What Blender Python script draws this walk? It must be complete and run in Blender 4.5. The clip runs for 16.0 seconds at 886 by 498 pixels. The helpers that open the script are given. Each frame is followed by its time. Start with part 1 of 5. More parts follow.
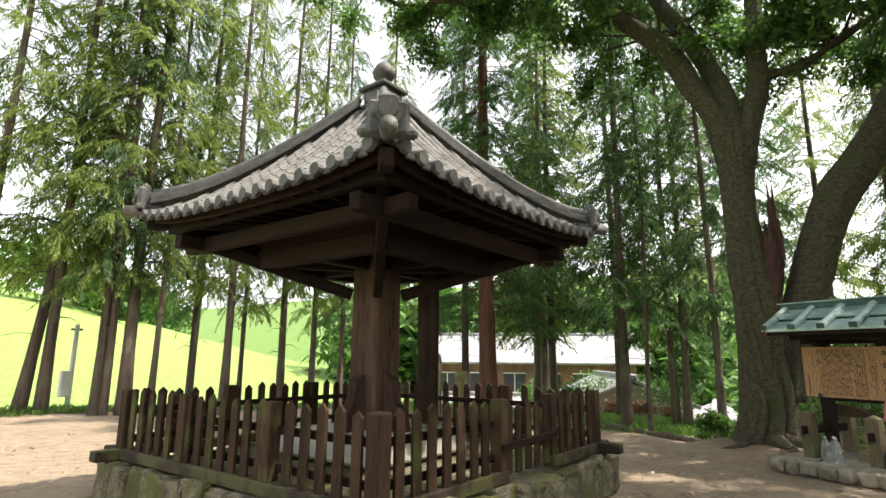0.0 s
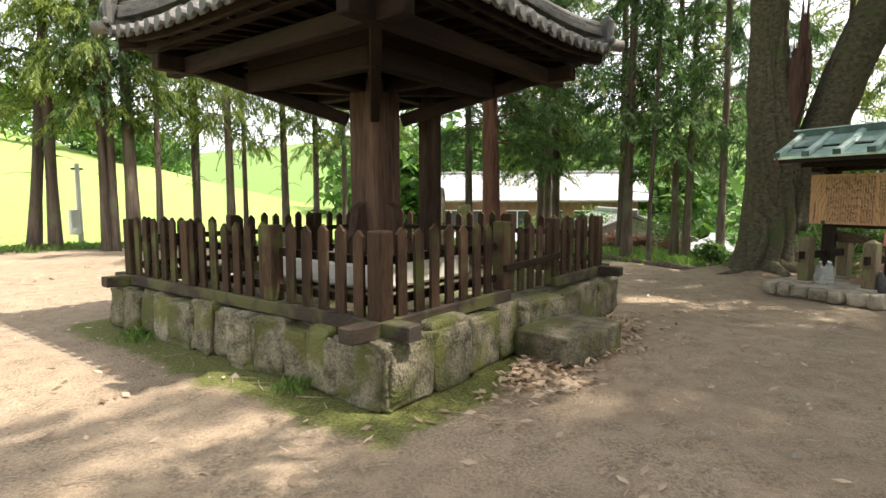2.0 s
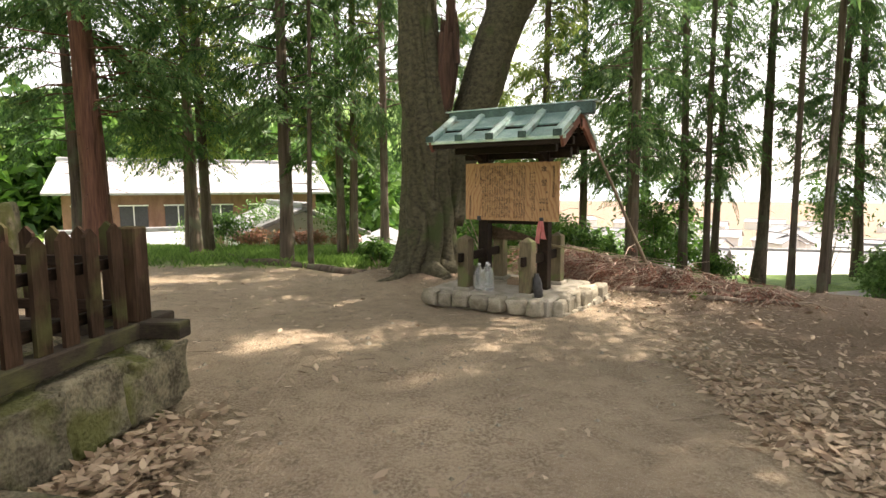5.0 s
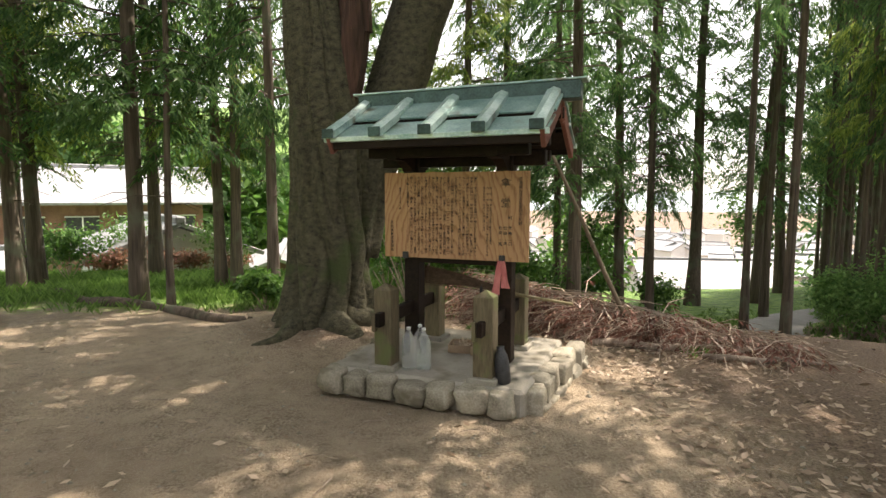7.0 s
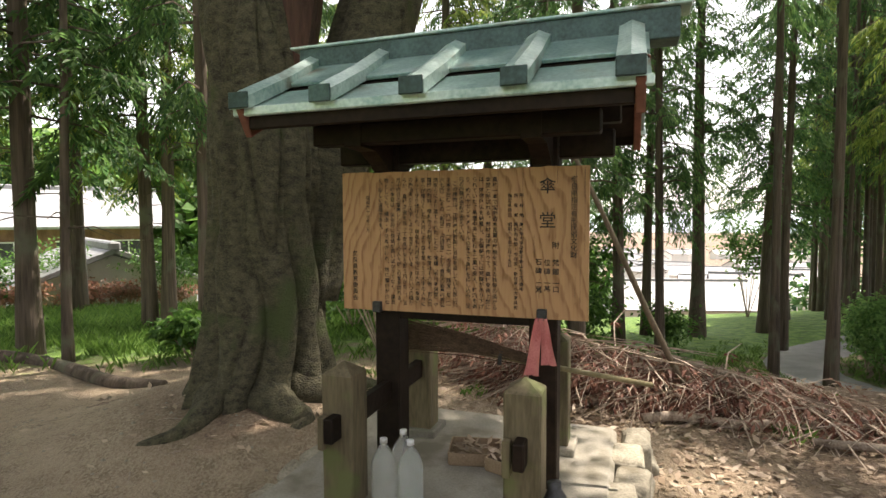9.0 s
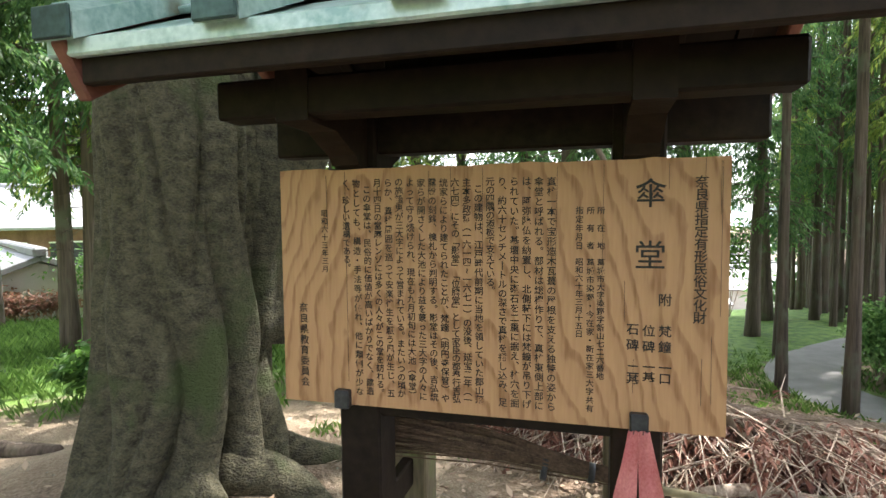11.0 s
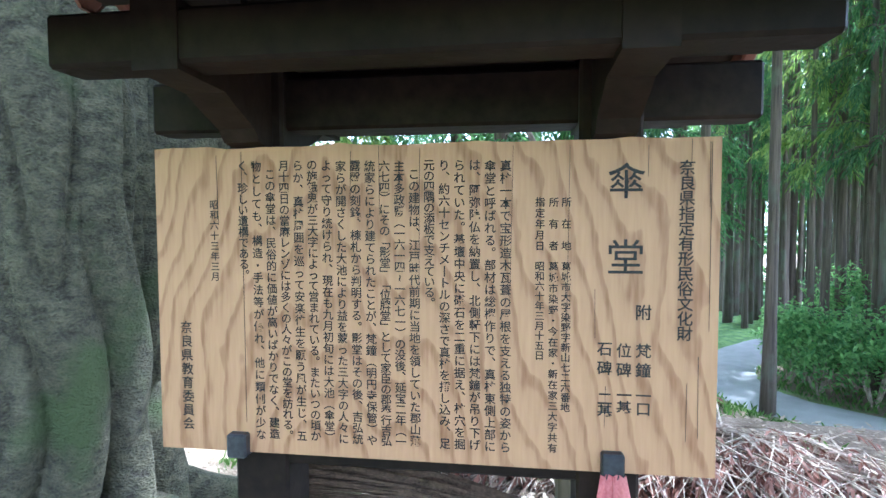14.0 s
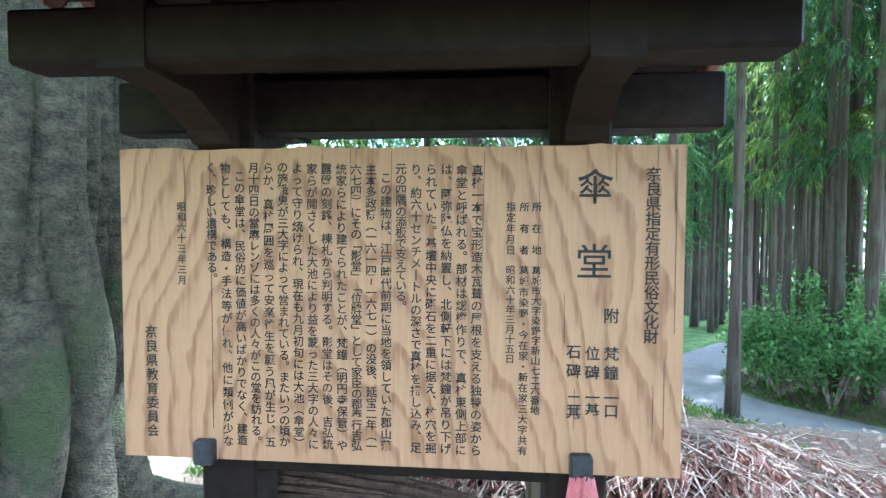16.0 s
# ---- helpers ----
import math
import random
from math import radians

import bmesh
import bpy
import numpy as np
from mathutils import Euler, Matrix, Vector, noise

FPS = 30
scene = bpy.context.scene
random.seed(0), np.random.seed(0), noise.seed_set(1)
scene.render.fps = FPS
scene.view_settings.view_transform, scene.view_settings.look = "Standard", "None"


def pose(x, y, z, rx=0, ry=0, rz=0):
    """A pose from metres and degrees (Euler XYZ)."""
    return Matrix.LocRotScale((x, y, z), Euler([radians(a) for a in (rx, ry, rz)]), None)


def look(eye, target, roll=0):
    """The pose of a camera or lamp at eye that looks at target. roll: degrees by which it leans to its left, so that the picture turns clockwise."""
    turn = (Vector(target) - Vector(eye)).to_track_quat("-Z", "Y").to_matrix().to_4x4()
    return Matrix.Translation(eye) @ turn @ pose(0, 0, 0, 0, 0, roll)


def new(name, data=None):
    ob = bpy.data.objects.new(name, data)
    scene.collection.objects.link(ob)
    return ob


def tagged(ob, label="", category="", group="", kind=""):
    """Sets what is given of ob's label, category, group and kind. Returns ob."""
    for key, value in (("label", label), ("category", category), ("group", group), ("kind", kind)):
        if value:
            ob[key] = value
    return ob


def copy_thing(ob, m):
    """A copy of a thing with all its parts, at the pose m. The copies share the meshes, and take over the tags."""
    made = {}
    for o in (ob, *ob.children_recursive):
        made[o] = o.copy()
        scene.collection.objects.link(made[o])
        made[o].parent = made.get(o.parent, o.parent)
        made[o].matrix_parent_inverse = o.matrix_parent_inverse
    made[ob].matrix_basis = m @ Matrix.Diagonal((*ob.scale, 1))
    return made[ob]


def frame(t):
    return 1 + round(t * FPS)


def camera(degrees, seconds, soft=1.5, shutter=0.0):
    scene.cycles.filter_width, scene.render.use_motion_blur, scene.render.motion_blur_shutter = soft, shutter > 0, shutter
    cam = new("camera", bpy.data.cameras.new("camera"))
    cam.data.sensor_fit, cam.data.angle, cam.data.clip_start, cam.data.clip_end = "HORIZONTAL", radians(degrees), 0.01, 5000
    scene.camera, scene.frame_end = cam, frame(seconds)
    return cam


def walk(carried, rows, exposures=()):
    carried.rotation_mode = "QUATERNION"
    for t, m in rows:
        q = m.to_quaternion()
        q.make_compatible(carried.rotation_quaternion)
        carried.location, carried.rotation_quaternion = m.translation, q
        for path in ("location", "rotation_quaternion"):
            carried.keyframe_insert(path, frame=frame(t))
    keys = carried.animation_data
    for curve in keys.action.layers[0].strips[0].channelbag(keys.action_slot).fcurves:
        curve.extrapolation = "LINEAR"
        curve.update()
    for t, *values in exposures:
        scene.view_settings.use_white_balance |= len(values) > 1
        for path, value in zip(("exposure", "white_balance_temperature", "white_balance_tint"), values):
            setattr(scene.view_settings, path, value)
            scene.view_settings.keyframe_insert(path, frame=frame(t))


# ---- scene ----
cam = camera(77.9, 16.0)

PATH = [
    (0, (-4.436, -4.297, 1.456), (-2.874, -3.109, 1.842), 0.5),
    (0.5, (-4.406, -4.239, 1.358), (-2.825, -3.046, 1.633), 0.5),
    (1, (-4.378, -4.222, 1.33), (-2.783, -3.016, 1.306), 0.5),
    (1.5, (-4.353, -4.183, 1.318), (-2.766, -2.974, 1.18), 0.5),
    (2, (-4.244, -4.172, 1.308), (-2.666, -2.958, 1.121), -0.1),
    (2.2, (-4.142, -4.153, 1.316), (-2.559, -2.948, 1.111), -0.3),
    (2.5, (-3.898, -4.184, 1.306), (-2.32, -2.973, 1.092), -0.3),
    (3, (-3.514, -4.127, 1.306), (-1.916, -2.946, 1.082), -0.3),
    (3.5, (-3.046, -4.116, 1.306), (-1.29, -3.185, 1.08), -0.2),
    (4, (-2.496, -4.046, 1.294), (-0.616, -3.399, 1.073), -0.2),
    (4.5, (-1.92, -4.024, 1.299), (0.032, -3.655, 1.073), -0.3),
    (5, (-1.296, -3.942, 1.32), (0.681, -3.734, 1.1), -0.2),
    (5.2, (-1.091, -3.912, 1.363), (0.892, -3.779, 1.143), -0.4),
    (7.3, (1.741, -3.648, 1.437), (3.728, -3.785, 1.256), 0.1),
    (7.8, (2.295, -3.726, 1.435), (4.284, -3.866, 1.284), -0.2),
    (8.5, (2.925, -3.599, 1.401), (4.91, -3.803, 1.269), 0.2),
    (9, (3.35, -3.641, 1.394), (5.333, -3.879, 1.287), -0.2),
    (9.2, (3.484, -3.641, 1.356), (5.466, -3.891, 1.26), -0.2),
    (11.3, (4.753, -3.645, 1.519), (6.707, -4.051, 1.385), -0.6),
    (11.5, (4.795, -3.645, 1.514), (6.742, -4.084, 1.376), -0.6),
    (12, (4.908, -3.697, 1.502), (6.842, -4.187, 1.366), -0.6),
    (12.5, (4.991, -3.697, 1.485), (6.916, -4.224, 1.364), -0.4),
    (13, (5.021, -3.704, 1.482), (6.938, -4.262, 1.366), -0.4),
    (13.5, (5.012, -3.718, 1.474), (6.922, -4.303, 1.365), -0.3),
    (14.5, (4.994, -3.718, 1.474), (6.888, -4.354, 1.38), -0.1),
    (15, (4.994, -3.716, 1.473), (6.88, -4.376, 1.383), 0.0),
    (16, (4.995, -3.72, 1.471), (6.866, -4.424, 1.389), 0.2),
]
EXPOSURES = [(0, 0.9, 6900, 12), (2, 1.12, 7000, 13), (4, 1.35, 7500, 15), (7.5, 1.05, 7200, 13.5), (9.2, 1.05, 7100, 13), (11.3, 1.9, 6100, 10.5), (12, 2.3, 5450, 9.5), (12.5, 2.55, 5000, 8.5), (13, 2.6, 4800, 8), (14, 2.68, 4700, 8), (16, 2.72, 4680, 8)]
walk(cam, [(t, look(eye, target, roll)) for t, eye, target, roll in PATH], EXPOSURES)

# ---- light ----
SUN_EL, SUN_AZ = radians(60), radians(-62)   # azimuth of the way to the sun, from +x
world = bpy.data.worlds.new("world")
scene.world = world
world.use_nodes = True
wn = world.node_tree.nodes
sky = wn.new("ShaderNodeTexSky")
sky.sky_type = "NISHITA"
sky.sun_disc = False
sky.sun_elevation, sky.sun_rotation = SUN_EL, radians(90) - SUN_AZ
sky.air_density, sky.dust_density, sky.ozone_density = 1.0, 2.0, 0.6
haze = wn.new("ShaderNodeHueSaturation")   # a thin white overcast
haze.inputs["Saturation"].default_value, haze.inputs["Value"].default_value = 0.3, 1.7
world.node_tree.links.new(sky.outputs[0], haze.inputs["Color"])
world.node_tree.links.new(haze.outputs[0], wn["Background"].inputs[0])
wn["Background"].inputs[1].default_value = 0.15
sun_data = bpy.data.lights.new("sun", "SUN")
sun_data.energy, sun_data.angle, sun_data.color = 4.6, radians(0.6), (1, 0.95, 0.86)
sun = new("sun", sun_data)
SUN_DIR = Vector((math.cos(SUN_EL) * math.cos(SUN_AZ), math.cos(SUN_EL) * math.sin(SUN_AZ), math.sin(SUN_EL)))
sun.matrix_basis = look(SUN_DIR * 50, (0, 0, 0))

# ---- materials ----


def nodes_of(name):
    m = bpy.data.materials.new(name)
    m.use_nodes = True
    nt = m.node_tree
    return m, nt.nodes, nt.links, nt.nodes["Principled BSDF"]


def rgba(c):
    return (c[0], c[1], c[2], 1)


def surface(name, dark, light, scale=6.0, stretch=(1, 1, 1), rough=0.8, bump=0.3, fine=60.0, metal=0.0, patch=None, patch_scale=1.5, patch_at=0.55, vary=0.25, dist=0.02, low=0.36, high=0.68):
    """Two scales of noise between two colours, patches of a third, relief, and a shift from object to object."""
    m, n, l, b = nodes_of(name)
    tc = n.new("ShaderNodeTexCoord")
    oi = n.new("ShaderNodeObjectInfo")
    add = n.new("ShaderNodeVectorMath"); add.operation = "MULTIPLY_ADD"
    l.new(oi.outputs["Random"], add.inputs[0]); add.inputs[1].default_value = (17, 31, 7)
    l.new(tc.outputs["Object"], add.inputs[2])
    mp = n.new("ShaderNodeMapping"); mp.inputs["Scale"].default_value = stretch
    l.new(add.outputs[0], mp.inputs[0])
    big = n.new("ShaderNodeTexNoise"); big.inputs["Scale"].default_value = scale; big.inputs["Detail"].default_value = 6
    small = n.new("ShaderNodeTexNoise"); small.inputs["Scale"].default_value = fine; small.inputs["Detail"].default_value = 4
    l.new(mp.outputs[0], big.inputs[0]); l.new(mp.outputs[0], small.inputs[0])
    mixf = n.new("ShaderNodeMath"); mixf.operation = "MULTIPLY_ADD"; mixf.inputs[1].default_value = 0.45
    l.new(small.outputs[0], mixf.inputs[0])
    sc = n.new("ShaderNodeMath"); sc.operation = "MULTIPLY"; sc.inputs[1].default_value = 0.6
    l.new(big.outputs[0], sc.inputs[0]); l.new(sc.outputs[0], mixf.inputs[2])
    ramp = n.new("ShaderNodeValToRGB")
    ramp.color_ramp.elements[0].position, ramp.color_ramp.elements[1].position = low, high
    ramp.color_ramp.elements[0].color, ramp.color_ramp.elements[1].color = rgba(dark), rgba(light)
    l.new(mixf.outputs[0], ramp.inputs[0])
    col = ramp.outputs[0]
    if patch:
        pn = n.new("ShaderNodeTexNoise"); pn.inputs["Scale"].default_value = patch_scale; pn.inputs["Detail"].default_value = 5
        l.new(add.outputs[0], pn.inputs[0])
        pr = n.new("ShaderNodeMapRange"); pr.inputs[1].default_value, pr.inputs[2].default_value = patch_at, patch_at + 0.12
        l.new(pn.outputs[0], pr.inputs[0])
        px = n.new("ShaderNodeMix"); px.data_type = "RGBA"
        l.new(pr.outputs[0], px.inputs[0]); l.new(col, px.inputs[6]); px.inputs[7].default_value = rgba(patch)
        col = px.outputs[2]
    hv = n.new("ShaderNodeHueSaturation")
    vr = n.new("ShaderNodeMapRange"); vr.inputs[3].default_value, vr.inputs[4].default_value = 1 - vary, 1 + vary
    l.new(oi.outputs["Random"], vr.inputs[0]); l.new(vr.outputs[0], hv.inputs["Value"]); l.new(col, hv.inputs["Color"])
    l.new(hv.outputs[0], b.inputs["Base Color"])
    b.inputs["Roughness"].default_value, b.inputs["Metallic"].default_value = rough, metal
    if bump:
        bp = n.new("ShaderNodeBump"); bp.inputs["Strength"].default_value, bp.inputs["Distance"].default_value = bump, dist
        l.new(mixf.outputs[0], bp.inputs["Height"]); l.new(bp.outputs[0], b.inputs["Normal"])
    return m


def leafy(name, dark, light, through_light=0.45, rough=0.55):
    m, n, l, b = nodes_of(name)
    ge = n.new("ShaderNodeNewGeometry")
    ramp = n.new("ShaderNodeValToRGB")
    ramp.color_ramp.elements[0].color, ramp.color_ramp.elements[1].color = rgba(dark), rgba(light)
    l.new(ge.outputs["Random Per Island"], ramp.inputs[0])
    l.new(ramp.outputs[0], b.inputs["Base Color"])
    b.inputs["Roughness"].default_value = rough
    if through_light:
        tr = n.new("ShaderNodeBsdfTranslucent")
        br = n.new("ShaderNodeHueSaturation"); br.inputs["Value"].default_value = 1.5
        l.new(ramp.outputs[0], br.inputs["Color"]); l.new(br.outputs[0], tr.inputs[0])
        mx = n.new("ShaderNodeMixShader"); mx.inputs[0].default_value = through_light
        l.new(b.outputs[0], mx.inputs[1]); l.new(tr.outputs[0], mx.inputs[2])
        l.new(mx.outputs[0], n["Material Output"].inputs[0])
    return m


WOOD_DARK = surface("weathered_dark_wood", (0.016, 0.009, 0.006), (0.075, 0.043, 0.027), 5, (1, 1, 0.12), 0.8, 0.45, 70, patch=(0.075, 0.078, 0.028), patch_scale=2.2, patch_at=0.54)
# old dark beam wood, taken near black with the eaves' shade in its colour
WOOD_X = surface("shade_darkened_beam_wood", (0.007, 0.0042, 0.003), (0.032, 0.018, 0.0115), 5, (0.15, 1, 1), 0.8, 0.35, 70)
WOOD_Y = surface("shade_darkened_beam_wood_across", (0.007, 0.0042, 0.003), (0.032, 0.018, 0.0115), 5, (1, 0.15, 1), 0.8, 0.35, 70)
SILL = surface("mossy_sill_wood", (0.016, 0.010, 0.007), (0.06, 0.042, 0.026), 6, (0.3, 0.3, 1), 0.85, 0.4, 80, patch=(0.09, 0.09, 0.03), patch_scale=3.0, patch_at=0.5)
COLUMN = surface("old_column_wood", (0.018, 0.010, 0.007), (0.115, 0.068, 0.048), 4, (1, 1, 0.08), 0.8, 0.5, 50)
KWOOD = surface("brown_painted_wood", (0.007, 0.0042, 0.003), (0.026, 0.0155, 0.010), 5, (0.5, 0.5, 0.5), 0.65, 0.2, 60)
KPOST = surface("mossy_post_wood", (0.07, 0.055, 0.03), (0.19, 0.15, 0.09), 6, (1, 1, 0.15), 0.8, 0.35, 60, patch=(0.12, 0.13, 0.05), patch_scale=4, patch_at=0.52)
KRED = surface("reddish_barge_wood", (0.13, 0.045, 0.03), (0.24, 0.09, 0.06), 6, (0.4, 0.4, 1), 0.7, 0.2, 60)
STONE = surface("granite_stone", (0.06, 0.052, 0.032), (0.25, 0.22, 0.15), 8, (1, 1, 1), 0.9, 1.0, 45, patch=(0.10, 0.105, 0.03), patch_scale=3.2, patch_at=0.47, dist=0.04, low=0.4, high=0.64)
STONE_PALE = surface("pale_slab_stone", (0.34, 0.32, 0.28), (0.52, 0.5, 0.45), 5, (1, 1, 1), 0.85, 0.3, 80)
COBBLE = surface("cobble_stone", (0.17, 0.145, 0.105), (0.44, 0.40, 0.32), 5, (1, 1, 1), 0.85, 0.5, 60, patch=(0.2, 0.17, 0.12), patch_scale=5)
CONCRETE = surface("grey_concrete", (0.22, 0.20, 0.165), (0.34, 0.31, 0.26), 5, (1, 1, 1), 0.9, 0.3, 90, patch=(0.18, 0.16, 0.12), patch_scale=3)
TILE = surface("old_roof_tile", (0.055, 0.053, 0.05), (0.21, 0.20, 0.185), 7, (1, 1, 1), 0.6, 0.4, 60, patch=(0.12, 0.11, 0.08), patch_scale=3)
TILE_DARK = surface("dark_roof_tile", (0.035, 0.035, 0.034), (0.12, 0.117, 0.11), 7, (1, 1, 1), 0.6, 0.4, 60)
COPPER = surface("verdigris_copper", (0.24, 0.38, 0.36), (0.60, 0.72, 0.68), 5, (1, 1, 1), 0.34, 0.1, 50, metal=0.25, patch=(0.20, 0.19, 0.14), patch_scale=4, patch_at=0.6, vary=0.1)
COPPER_SHEET = surface("dull_copper_sheet", (0.13, 0.245, 0.235), (0.38, 0.52, 0.49), 5, (1, 1, 1), 0.34, 0.1, 50, metal=0.25, patch=(0.20, 0.18, 0.13), patch_scale=3.5, patch_at=0.57, vary=0.1)
COPPER_DARK = surface("dark_copper", (0.018, 0.035, 0.034), (0.06, 0.11, 0.105), 6, (1, 1, 1), 0.45, 0.1, 50, metal=0.3)
BLACK_METAL = surface("black_iron", (0.015, 0.015, 0.017), (0.05, 0.05, 0.055), 20, (1, 1, 1), 0.5, 0.1, 90)
INK = surface("sign_ink", (0.012, 0.010, 0.008), (0.03, 0.024, 0.018), 20, (1, 1, 1), 0.7, 0.0, 90)
CEDAR_BARK = surface("cedar_bark", (0.045, 0.032, 0.024), (0.17, 0.13, 0.10), 9, (1, 1, 0.07), 0.95, 0.8, 40, patch=(0.13, 0.13, 0.09), patch_scale=2, dist=0.03)
RED_BARK = surface("red_cedar_bark", (0.05, 0.02, 0.013), (0.17, 0.078, 0.052), 10, (1, 1, 0.06), 0.95, 0.9, 40, dist=0.03)
BIG_BARK = surface("old_zelkova_bark", (0.022, 0.017, 0.010), (0.122, 0.112, 0.066), 14, (0.9, 0.9, 1.4), 0.95, 1.0, 70, patch=(0.060, 0.078, 0.026), patch_scale=2.0, patch_at=0.57, vary=0.08, dist=0.05, low=0.36, high=0.68)
DEAD_WOOD = surface("rotten_red_wood", (0.025, 0.012, 0.008), (0.11, 0.055, 0.038), 8, (1, 1, 0.08), 0.95, 1.0, 40, dist=0.05)
TWIG = surface("dead_twig", (0.16, 0.11, 0.08), (0.50, 0.41, 0.33), 12, (1, 1, 1), 0.9, 0.2, 60)
ASPHALT = surface("pale_worn_lane", (0.25, 0.245, 0.24), (0.38, 0.37, 0.36), 3, (1, 1, 1), 0.9, 0.3, 120)
PLASTER = surface("white_plaster", (0.7, 0.69, 0.66), (0.82, 0.81, 0.78), 2, (1, 1, 1), 0.9, 0.1, 40)
BRICKISH = surface("brown_wood_wall", (0.12, 0.06, 0.04), (0.24, 0.13, 0.09), 3, (1, 1, 0.3), 0.85, 0.2, 40)
GREY_ROOF = surface("grey_house_tile", (0.17, 0.17, 0.175), (0.30, 0.30, 0.31), 4, (1, 1, 1), 0.55, 0.3, 40)
BAMBOO = surface("dry_bamboo", (0.16, 0.13, 0.06), (0.34, 0.28, 0.15), 6, (1, 1, 0.3), 0.5, 0.1, 60)
BROOM = surface("broom_twigs", (0.06, 0.035, 0.02), (0.2, 0.13, 0.08), 20, (1, 1, 1), 0.9, 0.3, 80)
CLOTH = surface("faded_red_cloth", (0.42, 0.10, 0.10), (0.62, 0.24, 0.22), 8, (1, 1, 1), 0.9, 0.2, 120)
CARD = surface("brown_cardboard", (0.22, 0.15, 0.09), (0.38, 0.27, 0.18), 6, (1, 1, 1), 0.9, 0.1, 80)
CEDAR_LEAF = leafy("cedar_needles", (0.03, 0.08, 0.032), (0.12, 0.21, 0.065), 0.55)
# the same needles, brighter and yellower: sunlight is put into the colour
CEDAR_LEAF_SUNLIT = leafy("sunlit_cedar_needles", (0.08, 0.14, 0.032), (0.26, 0.32, 0.075), 0.6)
BROAD_LEAF = leafy("broad_leaves", (0.03, 0.085, 0.02), (0.12, 0.23, 0.045))
BUSH_LEAF = leafy("bush_leaves", (0.07, 0.16, 0.045), (0.25, 0.40, 0.13), 0.5)
GRASS = leafy("grass_blades", (0.05, 0.11, 0.02), (0.16, 0.26, 0.06))
DRY_LEAF = leafy("dry_fallen_leaves", (0.16, 0.10, 0.06), (0.52, 0.40, 0.29), 0.1)
RED_LEAF = leafy("dead_cedar_fronds", (0.12, 0.045, 0.028), (0.28, 0.125, 0.085), 0.1)
HEDGE_LEAF = leafy("reddish_hedge_leaves", (0.12, 0.09, 0.04), (0.36, 0.17, 0.12), 0.3)
for dull in (WOOD_DARK, WOOD_X, WOOD_Y, KWOOD, COLUMN):
    dull.node_tree.nodes["Principled BSDF"].inputs["Specular IOR Level"].default_value = 0.18
POLE_WOOD = surface("dark_pole_wood", (0.06, 0.045, 0.028), (0.16, 0.12, 0.08), 8, (1, 1, 0.3), 0.8, 0.3, 60)


def water_bottle_material():
    m, n, l, b = nodes_of("clear_plastic")
    b.inputs["Base Color"].default_value = (0.9, 0.93, 0.92, 1)
    b.inputs["Roughness"].default_value = 0.12
    b.inputs["Transmission Weight"].default_value = 0.85
    b.inputs["IOR"].default_value = 1.2
    return m


PLASTIC = water_bottle_material()
CAP = surface("white_cap", (0.7, 0.7, 0.7), (0.8, 0.8, 0.8), 20, (1, 1, 1), 0.4, 0, 60)


